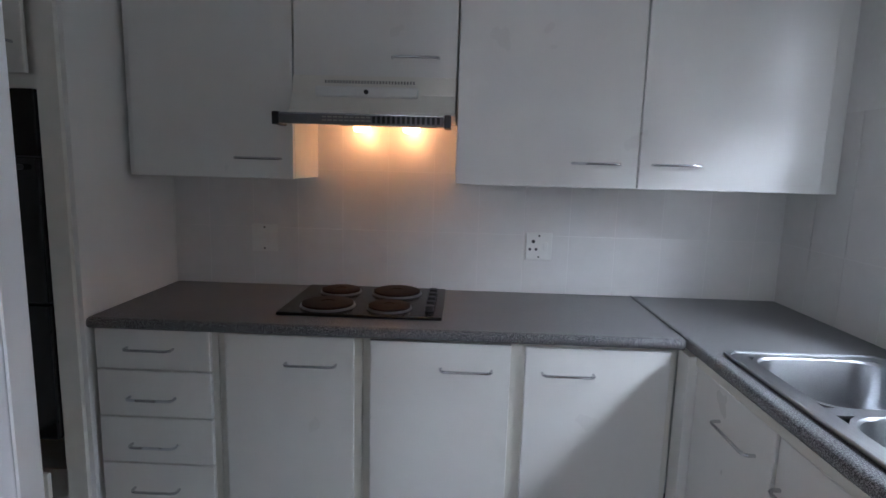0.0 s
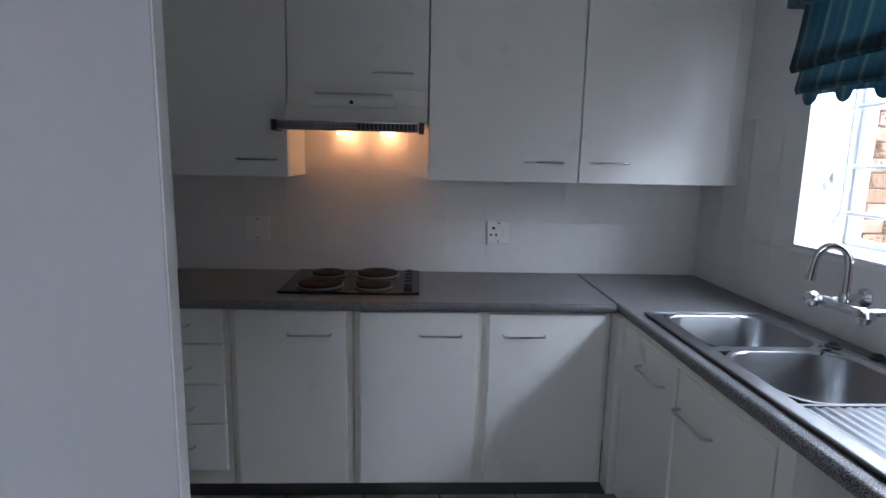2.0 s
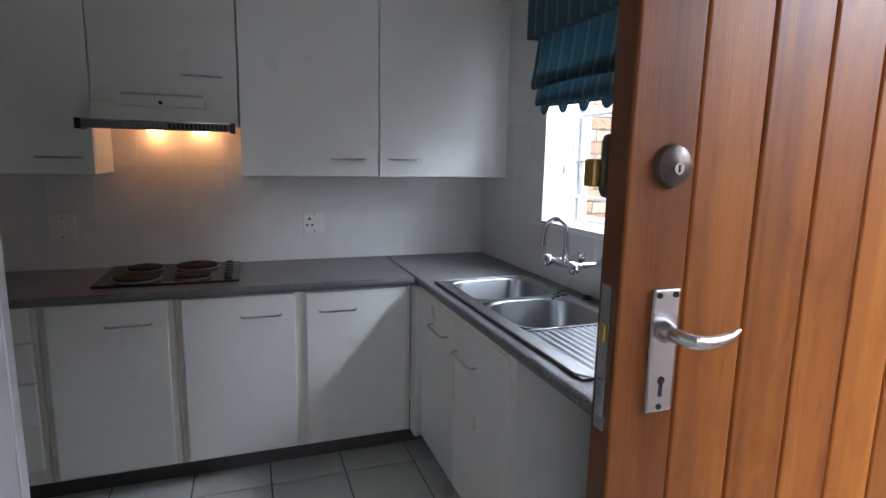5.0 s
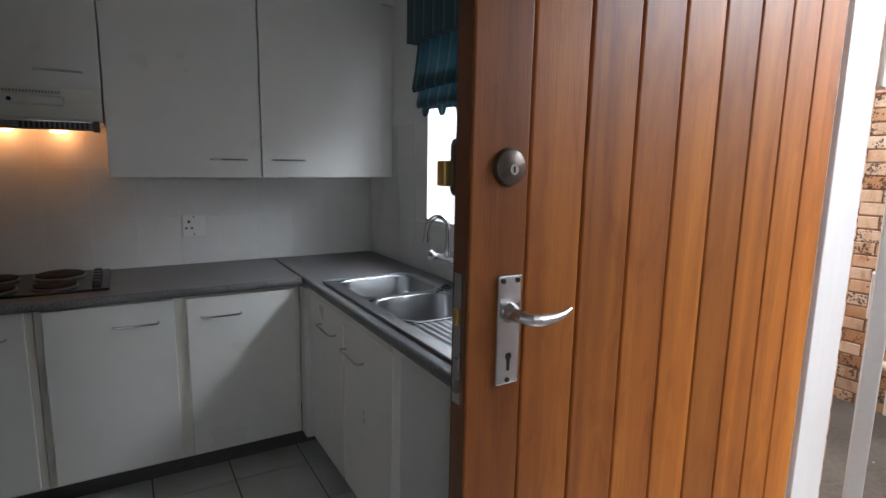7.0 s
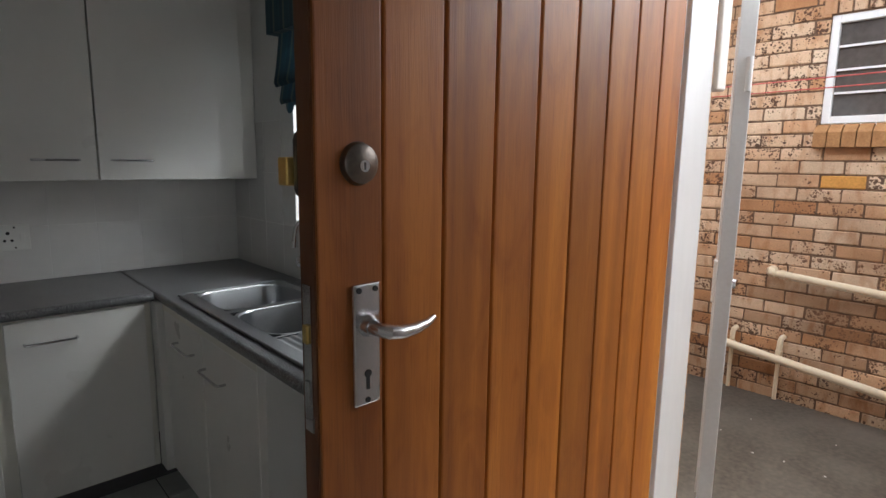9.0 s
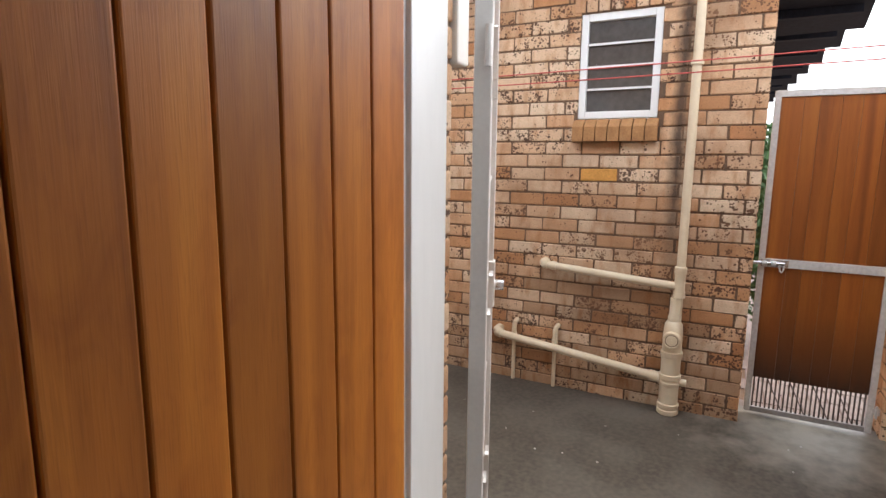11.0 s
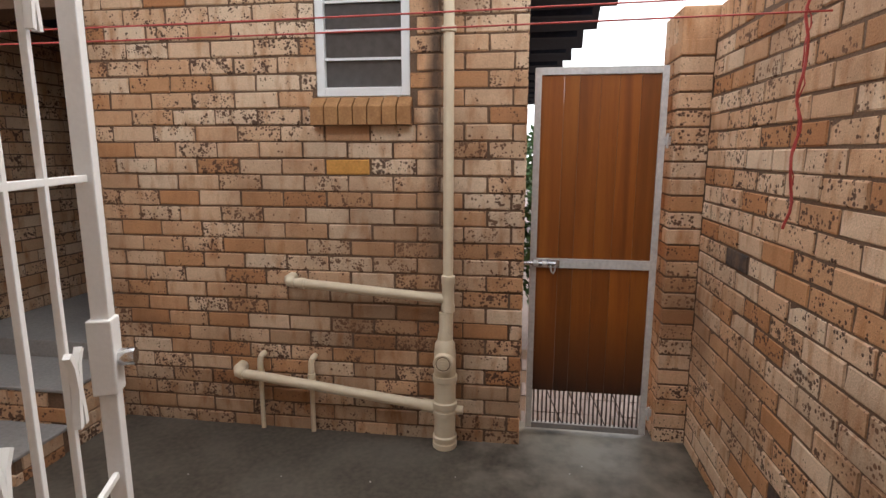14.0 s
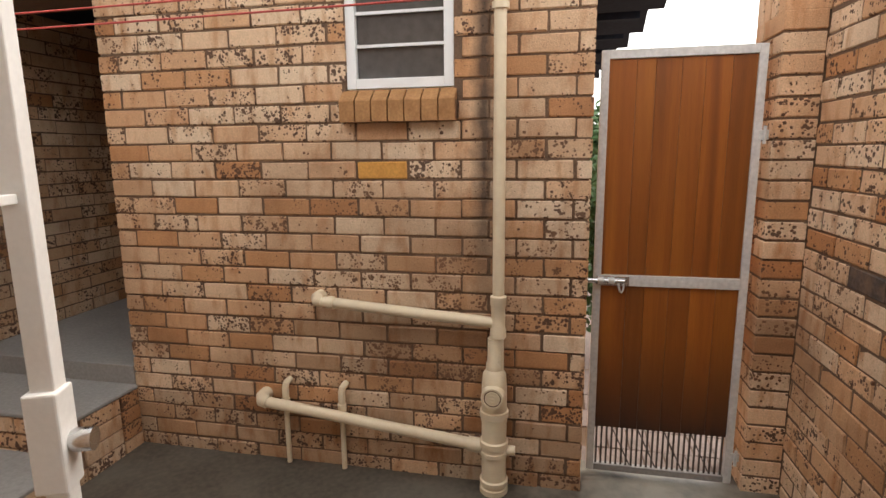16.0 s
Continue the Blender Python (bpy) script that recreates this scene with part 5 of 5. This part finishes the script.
# ---- yard gate ----
# Built along its own length (u from the bolt side), then hung between wall and pier.
yg = thing("yard_gate", "tall yard gate of varnished brown boards in a galvanised frame", "gate")
GW, GT, GM, GB, f = 0.630, 1.853, 0.880, -0.040, 0.032
yard_hang = Matrix(((0.0, -1.0, 0, 2.905), (-1.0, 0.0, 0, -3.170), (0, 0, 1, 0), (0, 0, 0, 1)))


def ypart(name, bm, mat, label="", under=None):
    """A piece of the yard gate: x runs along the gate, y towards the yard."""
    bmesh.ops.transform(bm, matrix=yard_hang, verts=bm.verts)
    return part(name, bm, mat, under or yg, label)


ypart("frame", boxes((0, f, -0.017, 0.017, GB, GT), (GW - f, GW, -0.017, 0.017, GB, GT), (f, GW - f, -0.017, 0.017, GT - 0.036, GT),
                     (f, GW - f, -0.017, 0.019, GM - 0.024, GM + 0.024), bevel=0.002), GALV)
ypart("bottom_rail", boxes((f + 0.0005, GW - f - 0.0005, -0.016, 0.016, GB, GB + 0.03, 0.002)), STEP_CEMENT, "dirt-caked bottom rail")
cuts = [f, 0.142, 0.217, 0.318, 0.406, 0.508, GW - f]
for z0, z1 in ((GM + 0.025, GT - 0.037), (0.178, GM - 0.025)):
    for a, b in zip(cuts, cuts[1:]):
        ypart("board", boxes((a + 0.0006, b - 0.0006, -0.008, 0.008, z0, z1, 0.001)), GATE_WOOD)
    ypart("bead", boxes((f, f + 0.012, 0.008, 0.014, z0, z1)), GATE_WOOD, "thin wooden bead")
for i in range(25):
    u = f + 0.010 + i * 0.0227
    ypart("wire", boxes((u - 0.004, u + 0.004, -0.003, 0.003, GB + 0.03, 0.176)), DARK_WIRE)
for i in range(4):
    u = 0.11 + i * 0.115
    ypart("wire", tube([(u, -0.006, 0.172), (u + 0.085, -0.006, GB + 0.03)], 0.003, 6), DARK_WIRE)
bolt = ypart("slide_bolt", boxes((0.01, 0.15, 0.0195, 0.027, GM - 0.02, GM + 0.02, 0.002)), SATIN)
ypart("rod", tube([(-0.03, 0.033, GM), (0.13, 0.033, GM)], 0.011, 12), SATIN, under=bolt)
for u in (0.03, 0.075):
    ypart("keeper", lathe([(0.011, u - 0.012), (0.015, u - 0.012), (0.015, u + 0.012), (0.011, u + 0.012), (0.011, u - 0.012)], 14, "x", (0, 0.033, GM)), GALV, under=bolt)
ypart("padlock_loop", tube([(0.105, 0.033, GM), (0.105, 0.042, GM - 0.017), (0.11, 0.042, GM - 0.04), (0.118, 0.040, GM - 0.05), (0.126, 0.042, GM - 0.035), (0.128, 0.036, GM - 0.004)], 0.0045, 8), GALV, under=bolt)
ypart("bolt_head", lathe([(0, 0.018), (0.008, 0.018), (0.008, 0.025), (0, 0.025)], 10, "y", (0.375, 0, GM)), GALV)
for z in (1.50, 0.09):
    hinge = ypart("hinge", boxes((GW - 0.012, GW + 0.026, 0.010, 0.020, z - 0.020, z + 0.020, 0.003)), GALV)
    ypart("pin", tube([(GW + 0.008, 0.026, z - 0.036), (GW + 0.008, 0.026, z + 0.036)], 0.007, 10), GALV, under=hinge)

# ---- steps to the covered entrance ----
for i, (x0, z1) in enumerate(((2.02, 0.078), (2.33, 0.268))):
    st = thing("step", "low cement-topped brick step up to the covered entrance", "step", "entrance steps")
    x1 = EX - 0.004 if i else 2.34
    part("base", boxes((x0 + 0.012, x1, -0.873, 0.235, YARD, z1 - 0.021)), MORTAR, st)
    part("tread", boxes((x0 - 0.002, x1, -0.886, 0.235, z1 - 0.02, z1, 0.006)), STEP_CEMENT, st, "grey cement tread")
    for c in range(4 if i else 2):
        z = YARD - 0.012 + c * 0.0805 - (0.0 if i else 0.012)
        for j in range(5):
            y = -0.882 + j * PITCH + (c % 2) * 0.11
            if y > 0.19:
                continue
            part("brick", boxes((x0, x0 + 0.04, y, min(y + BRICK_L, 0.234), z, z + BRICK_H, 0.004)), BRICK, st)
        for j in range(2 if i else 1):
            x = x0 + 0.046 + j * PITCH
            if x1 - x < 0.04:
                continue
            part("brick", boxes((x, min(x + BRICK_L, x1), -0.884, -0.85, z, z + BRICK_H, 0.004)), BRICK, st)
setting("entrance_floor", boxes((2.735, 4.3, -0.86, 0.235, YARD, 0.362, 0.004)), STEP_CEMENT, "grey cement floor of the covered entrance", "floor")

chips = bmesh.new()
chip_rng = random.Random(11)
for _ in range(26):
    x, y, s = chip_rng.uniform(0.9, 3.0), chip_rng.uniform(-3.7, -1.0), chip_rng.uniform(0.003, 0.007)
    box_bm(chips, x, x + s, y, y + s * 1.5, YARD + 0.0005, YARD + 0.003)
tagged(part("paint_flecks", chips, WHITE_PLASTIC), "tiny white flecks scattered on the concrete floor", "debris", kind="stuff")

# ---- washing lines ----
for k, (z0, z1) in enumerate(((1.85, 1.895), (1.81, 1.845))):
    wl = thing("washing_line", "thin red washing line stretched across the yard", "washing line", "washing lines")
    pts = []
    for i in range(25):
        u = i / 24
        pts.append((1.80 + 0.07 * u, 0.25 - 4.30 * u, z0 + (z1 - z0) * u - 0.012 * math.sin(u * math.pi)))
    part("line", tube(pts, 0.0028, 6), ROPE, wl)
rope = thing("hanging_cord", "frayed red cord hanging down from the washing line", "cord")
part("strand", tube([(1.868 + 0.006 * math.sin(i * 1.3), -3.93 + 0.008 * math.sin(i * 0.8), 1.885 - i * 0.027) for i in range(26)], 0.0045, 6), ROPE, rope)
part("strand", tube([(1.872 + 0.008 * math.sin(i * 1.9), -3.932 + 0.006 * math.cos(i * 1.1), 1.885 - i * 0.027) for i in range(22)], 0.002, 6), ROPE, rope)

# ---- beyond the gate: roof edge, plants, sky ----
roof = thing("neighbour_roof", "dark tiled roof edge jutting out beyond the gate", "roof", kind="structure")
part("soffit", boxes((2.74, 9.0, -3.36, -3.14, 2.345, 2.36)), ROOF, roof)
for i in range(11):
    x = 2.72 + i * 0.62
    edge = -3.56 + 0.052 * (x - 3.3)
    t_ = part("roof_tile", boxes((0, 0.66, 0.0, -edge - 3.10, -0.016, 0.016, 0.004)), ROOF, roof)
    t_.matrix_local = Matrix.Translation((x, edge + 0.03, 2.315 + 0.008 * (i % 2))) @ Matrix.Rotation(radians(-4.5), 4, "Z") @ Matrix.Rotation(radians(5), 4, "Y")
    part("rafter", boxes((x + 0.2, x + 0.25, edge + 0.06, -3.14, 2.24, 2.30)), ROOF, roof)


def foliage(name, label, centre, size, count, seed, leaf):
    """A shrub or crown: short limbs and many small leaves with gaps."""
    rng = random.Random(seed)
    ob = thing(name, label, "plant" if size[2] < 1.4 else "tree")
    c = Vector(centre)
    part("trunk", tube([(c.x, c.y, YARD - 0.02), (c.x + 0.02, c.y, (YARD + c.z) / 2), (c.x, c.y + 0.02, c.z)], 0.03, 8, [0.05, 0.04, 0.02]), TRUNK, ob)
    bm = bmesh.new()
    for _ in range(count):
        d = Vector((rng.gauss(0, 1), rng.gauss(0, 1), rng.gauss(0, 1))).normalized() * rng.uniform(0.35, 1.0)
        p = c + Vector((d.x * size[0], d.y * size[1], d.z * size[2]))
        m = Matrix.Translation(p) @ Euler((rng.uniform(0, 6), rng.uniform(0, 6), rng.uniform(0, 6))).to_matrix().to_4x4()
        q = [bm.verts.new(m @ Vector(v)) for v in ((0, -leaf, 0), (leaf * 0.45, 0, leaf * 0.12), (0, leaf, 0), (-leaf * 0.45, 0, leaf * 0.12))]
        bm.faces.new(q)
    tagged(part("crown", bm, LEAF, ob), kind="stuff")
    return ob


foliage("shrub", "leafy green shrub beyond the yard gate", (4.6, -3.35, 0.75), (0.5, 0.25, 0.75), 1500, 3, 0.045)
foliage("tree", "green tree far beyond the yard gate", (12.0, -4.0, 1.2), (1.2, 1.0, 1.25), 5000, 5, 0.10)

# ---- floor and wall tiles ----
def tile_mesh(w_, h_, t_, bevel, mat, name):
    bm = boxes((0, w_, 0, h_, 0, t_, bevel))
    bmesh.ops.recalc_face_normals(bm, faces=bm.faces)
    data = bpy.data.meshes.new(name)
    bm.to_mesh(data)
    bm.free()
    data.materials.append(mat)
    return data


FP = 0.331
tm = tile_mesh(FP - 0.006, FP - 0.006, 0.005, 0.0012, FLOOR_TILE, "tile")
for i in range(-9, 2):
    for j in range(-13, 2):
        x, y = -0.616 + i * FP, -0.655 + j * FP
        if -3.5 < x and x + FP < 0.33 and y > -5.0 and y + FP < -0.2:
            ob = new("tile", tm)
            ob.parent = floor
            ob.matrix_local = pose(x + 0.003, y + 0.003, -0.0045 + random.uniform(0, 0.0005))
splash = setting("splashback", boxes((-2.547, -0.001, 0.002, 0.011, 0.90, 1.70)), GROUT, "white glazed wall tiles above the worktop", "wall tiles")
TW, TH = 0.191, 0.249
wm = tile_mesh(TW - 0.0026, TH - 0.0026, 0.006, 0.0007, WALL_TILE, "tile")
for r in range(3):
    for c in range(-4, 10):
        x, z = -1.827 + c * TW, 0.898 + r * TH
        if x > -2.56 and x + TW < 0.01:
            ob = new("tile", wm)
            ob.parent = splash
            ob.matrix_local = pose(x + 0.0016, 0.0070 + random.uniform(-0.00008, 0.00008), z + 0.0016, 90, 0, 0)
for x0, x1 in ((-2.546, -2.4015), (-0.1065, -0.003)):
    cut_tile = tile_mesh(x1 - x0, TH - 0.0026, 0.006, 0.0007, WALL_TILE, "tile")
    for r in range(3):
        ob = new("tile", cut_tile)
        ob.parent = splash
        ob.matrix_local = pose(x0, 0.0070, 0.8996 + r * TH, 90, 0, 0)
splash2 = setting("splashback_side", boxes((-0.0008, -0.0002, -2.1, 0.0, 0.902, 1.158)), GROUT, "white glazed wall tiles beside the sink", "wall tiles")
for c in range(11):
    y = -0.002 - (c + 1) * TW
    for r in range(3):
        z = 0.898 + r * TH
        if r == 0 or y > WIN_Y0:
            ob = new("tile", wm)
            ob.parent = splash2
            ob.matrix_local = Matrix.Translation((0.0042, y + 0.001, z + 0.001)) @ Matrix(((0, 0, -1, 0), (1, 0, 0, 0), (0, 1, 0, 0), (0, 0, 0, 1)))

# ---- the yard's brick walls ----
def place(origin, along, out):
    """Poses for lay_bricks: u runs along, the face looks out."""
    a, o = Vector(along), Vector(out)
    def at(u, z, deep):
        m = Matrix.Identity(4)
        m.col[0], m.col[1], m.col[2] = (*a, 0), (*(-o), 0), (0, 0, 1, 0)
        p = Vector(origin) + a * u - o * deep
        m.col[3] = (p.x, p.y, z, 1)
        return m
    return at


# east: u runs from the entrance corner southwards; old waste water has browned the bricks under the two pipes
damp_rng = random.Random(21)


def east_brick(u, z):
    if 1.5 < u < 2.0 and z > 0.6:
        return BRICK_STREAK
    under_pipe = 0.85 < u < 1.95 and 0.36 < z < 0.74 - 0.07 * (u - 1.0)
    splash_zone = z < 0.30 - 0.10 * abs(u - 1.2)
    return BRICK_DAMP if (under_pipe or splash_zone) and damp_rng.random() < 0.8 else BRICK


TOPZ = 2.75
L_E = 3.135 - 0.87
yard_east = setting("wall_yard_east", boxes(
    (EX + 0.005, EX + 0.25, -0.88, VY0 - 0.001, YARD, TOPZ), (EX + 0.005, EX + 0.25, VY1 + 0.001, -3.128, YARD, TOPZ),
    (EX + 0.005, EX + 0.25, VY0 - 0.001, VY1 + 0.001, YARD, VZ0 - 0.004), (EX + 0.005, EX + 0.25, VY0 - 0.001, VY1 + 0.001, VZ1, TOPZ)),
    MORTAR, "buff face-brick wall of the building across the yard", "brick wall")
# an odd course carries the orange brick; its joints start 2.143 m down the axis
start_e = (2.143 - 0.87) - PITCH / 2
lay_bricks(yard_east, courses(L_E, 1.334 - 17 * COURSE, TOPZ, start_e, ((2.10 - 0.87, 2.575 - 0.87, VZ0 - 0.02, VZ1), (2.085 - 0.87, 2.59 - 0.87, 1.60, 1.70))),
           place((EX, -0.87, 0), (0, -1, 0), (-1, 0, 0)), lambda u, z: z < 2.40, east_brick)
for ob in list(yard_east.children):
    if abs(ob.location.y + 2.143) < 0.03 and abs(ob.location.z - 1.334) < 0.02:
        ob.data = ob.data.copy()
        ob.data.materials[0] = AMBER
# return of that wall towards the gate
ret = setting("wall_gate_return", boxes((EX + 0.25, 9.0, -3.128, -2.9, -0.3, TOPZ)), MORTAR, "buff face-brick side wall beyond the gate", "brick wall")
lay_bricks(ret, courses(2.2, 1.334 - 17 * COURSE, TOPZ, 0.1), place((EX + 0.006, -3.135, 0), (1, 0, 0), (0, -1, 0)), lambda u, z: False)
# south: u runs from the gate corner westwards
SYW = -3.995
PIER_X, PIER_Y = 2.872, -3.838
pave_rng = random.Random(5)
S_COURSE = 0.0815
CAPZ = YARD + 0.004 + 25 * S_COURSE - 0.02
WTOP = CAPZ + 0.142
yard_south = setting("wall_yard_south", boxes((0.34, 3.2, SYW - 0.22, SYW - 0.003, -0.21, WTOP)), MORTAR, "tall buff face-brick boundary wall of the yard", "brick wall")
lay_bricks(yard_south, courses(2.76, YARD - 0.026, CAPZ - 0.02, 0.10, course=S_COURSE), place((3.20, SYW, 0), (-1, 0, 0), (0, 1, 0)), lambda u, z: u < 2.62, lambda u, z: BRICK_RUST)
for ob in list(yard_south.children):
    if abs(ob.location.x - 2.43) < 0.11 and abs(ob.location.z - 0.97) < 0.04 or abs(ob.location.x - 2.0) < 0.12 and abs(ob.location.z - 0.21) < 0.04:
        ob.data = ob.data.copy()
        ob.data.materials[0] = SOOTY
pier = setting("gate_pier", boxes((PIER_X + 0.005, 3.19, PIER_Y - 0.005, SYW - 0.005, -0.21, WTOP)), MORTAR, "narrow brick pier that carries the gate hinges", "brick wall")
for k in range(26):
    z = YARD - 0.002 + k * S_COURSE
    if z > CAPZ - 0.04:
        break
    cut = PIER_X + (0.11 if k % 2 else 0.215)
    dx, dy = pave_rng.uniform(-0.003, 0.002), pave_rng.uniform(-0.003, 0.002)
    part("brick", boxes((PIER_X + dx, cut, PIER_Y + dy, SYW + 0.004, z, z + 0.0715, 0.0045)), BRICK_RUST, pier)
    part("brick", boxes((cut + 0.009, 3.185, PIER_Y + 0.002, SYW + 0.004, z, z + 0.0715, 0.0045)), BRICK_RUST, pier)
# both are capped by bricks standing on end
cap_mesh = bpy.data.meshes.new("cap_brick")
cap_bm = boxes((-0.0365, 0.0365, -0.11, 0.0, 0.0, 0.150, 0.006))
cap_bm.to_mesh(cap_mesh)
cap_bm.free()
cap_mesh.materials.append(BRICK_RUST)
for i in range(31):
    ob = new("cap_brick", cap_mesh)
    ob.parent = yard_south
    ob.matrix_local = pose(PIER_X - 0.045 - i * 0.0825, SYW + pave_rng.uniform(-0.003, 0.003), CAPZ + pave_rng.uniform(-0.003, 0.003))
for i in range(4):
    x0 = PIER_X - 0.002 + i * 0.082
    part("cap_brick", boxes((x0, x0 + 0.0735, PIER_Y + 0.001, SYW - 0.06, CAPZ, CAPZ + 0.150, 0.006)), BRICK_RUST, pier)
# north: the wall beyond the kitchen window, and the kitchen's own outer skin
NYW = 0.25
yard_north = setting("wall_yard_north", boxes((0.34, 4.5, NYW + 0.005, NYW + 0.2, YARD, TOPZ)), MORTAR, "buff face-brick wall closing the yard", "brick wall")
lay_bricks(yard_north, courses(4.06, YARD + 0.004, TOPZ, 0.05), place((0.44, NYW, 0), (1, 0, 0), (0, -1, 0)), lambda u, z: u < 1.9 and 0.6 < z < 2.0)
OX = 0.425
outer = setting("outer_skin", boxes(
    (0.331, OX - 0.005, NYW, OUT_Y0, YARD, TOPZ), (0.331, OX - 0.005, OUT_Y0, WIN_Y1, YARD, OUT_Z0), (0.331, OX - 0.005, OUT_Y0, WIN_Y1, WIN_Z1, TOPZ),
    (0.331, OX - 0.005, WIN_Y1, -2.385, YARD, TOPZ), (0.337, OX - 0.005, -2.385, -3.435, DOOR_TOP + 0.001, TOPZ), (0.331, OX - 0.005, -3.435, SYW, YARD, TOPZ)),
    MORTAR, "buff face-brick outer face of the kitchen wall", "brick wall")
lay_bricks(outer, courses(0.25 - SYW, YARD + 0.004, TOPZ, 0.03, ((0.25 - OUT_Y0, 0.25 - WIN_Y1, OUT_Z0, WIN_Z1), (2.375 + 0.25, 3.445 + 0.25, -1, DOOR_TOP))),
           place((OX, 0.25, 0), (0, -1, 0), (1, 0, 0)), lambda u, z: False)
for k in range(27):
    z = YARD + 0.004 + k * COURSE
    part("brick", boxes((0.338, OX + 0.004, -2.39, -2.30, z, z + BRICK_H, 0.007)), BRICK, outer)
# brick paving just past the gate
paving = setting("paving", boxes((2.99, 4.3, -4.0, -3.13, -0.1495, -0.112)), MORTAR, "pinkish brick paving in rows beyond the gate", "paving")
for i in range(6):
    for j in range(9):
        x, y = 3.005 + i * 0.212, -3.99 + j * 0.106 - (i % 2) * 0.05
        if y > -4.0 and y + 0.1 < -3.14:
            part("paver", boxes((x, x + 0.205, y, y + 0.100, -0.111, -0.103 + pave_rng.uniform(-0.002, 0.002), 0.002)), PAVER, paving)
# covered entrance
ent = setting("wall_entrance", boxes((2.99, 4.3, -1.1, -0.861, YARD, TOPZ), (4.3, 4.5, -1.1, NYW, YARD, TOPZ)), MORTAR, "brick side walls of the covered entrance", "brick wall")
lay_bricks(ent, courses(1.1, 0.362, TOPZ, 0.1), place((4.296, -0.86, 0), (0, 1, 0), (-1, 0, 0)), lambda u, z: False)
setting("entrance_ceiling", boxes((EX + 0.02, 4.5, -1.1, NYW, 2.32, 2.40)), ROOF, "dark boarded ceiling over the entrance", "ceiling")
setting("lintel", boxes((EX + 0.0, EX + 0.24, -0.879, NYW, 2.18, 2.319)), MORTAR, "brick lintel over the entrance opening", "lintel")
# Out-of-view roofs; the eaves are widened to shade the east wall and entrance.
setting("roof_main", boxes((EX - 0.32, 9.0, -3.15, 3.0, TOPZ, TOPZ + 0.06), (EX - 0.85, EX - 0.32, -0.95, 3.0, TOPZ, TOPZ + 0.06), (-4.5, 0.66, -5.5, 1.0, TOPZ, TOPZ + 0.08)), ROOF, "dark unseen roofs over both buildings, with eaves added to shade the yard", "roof")
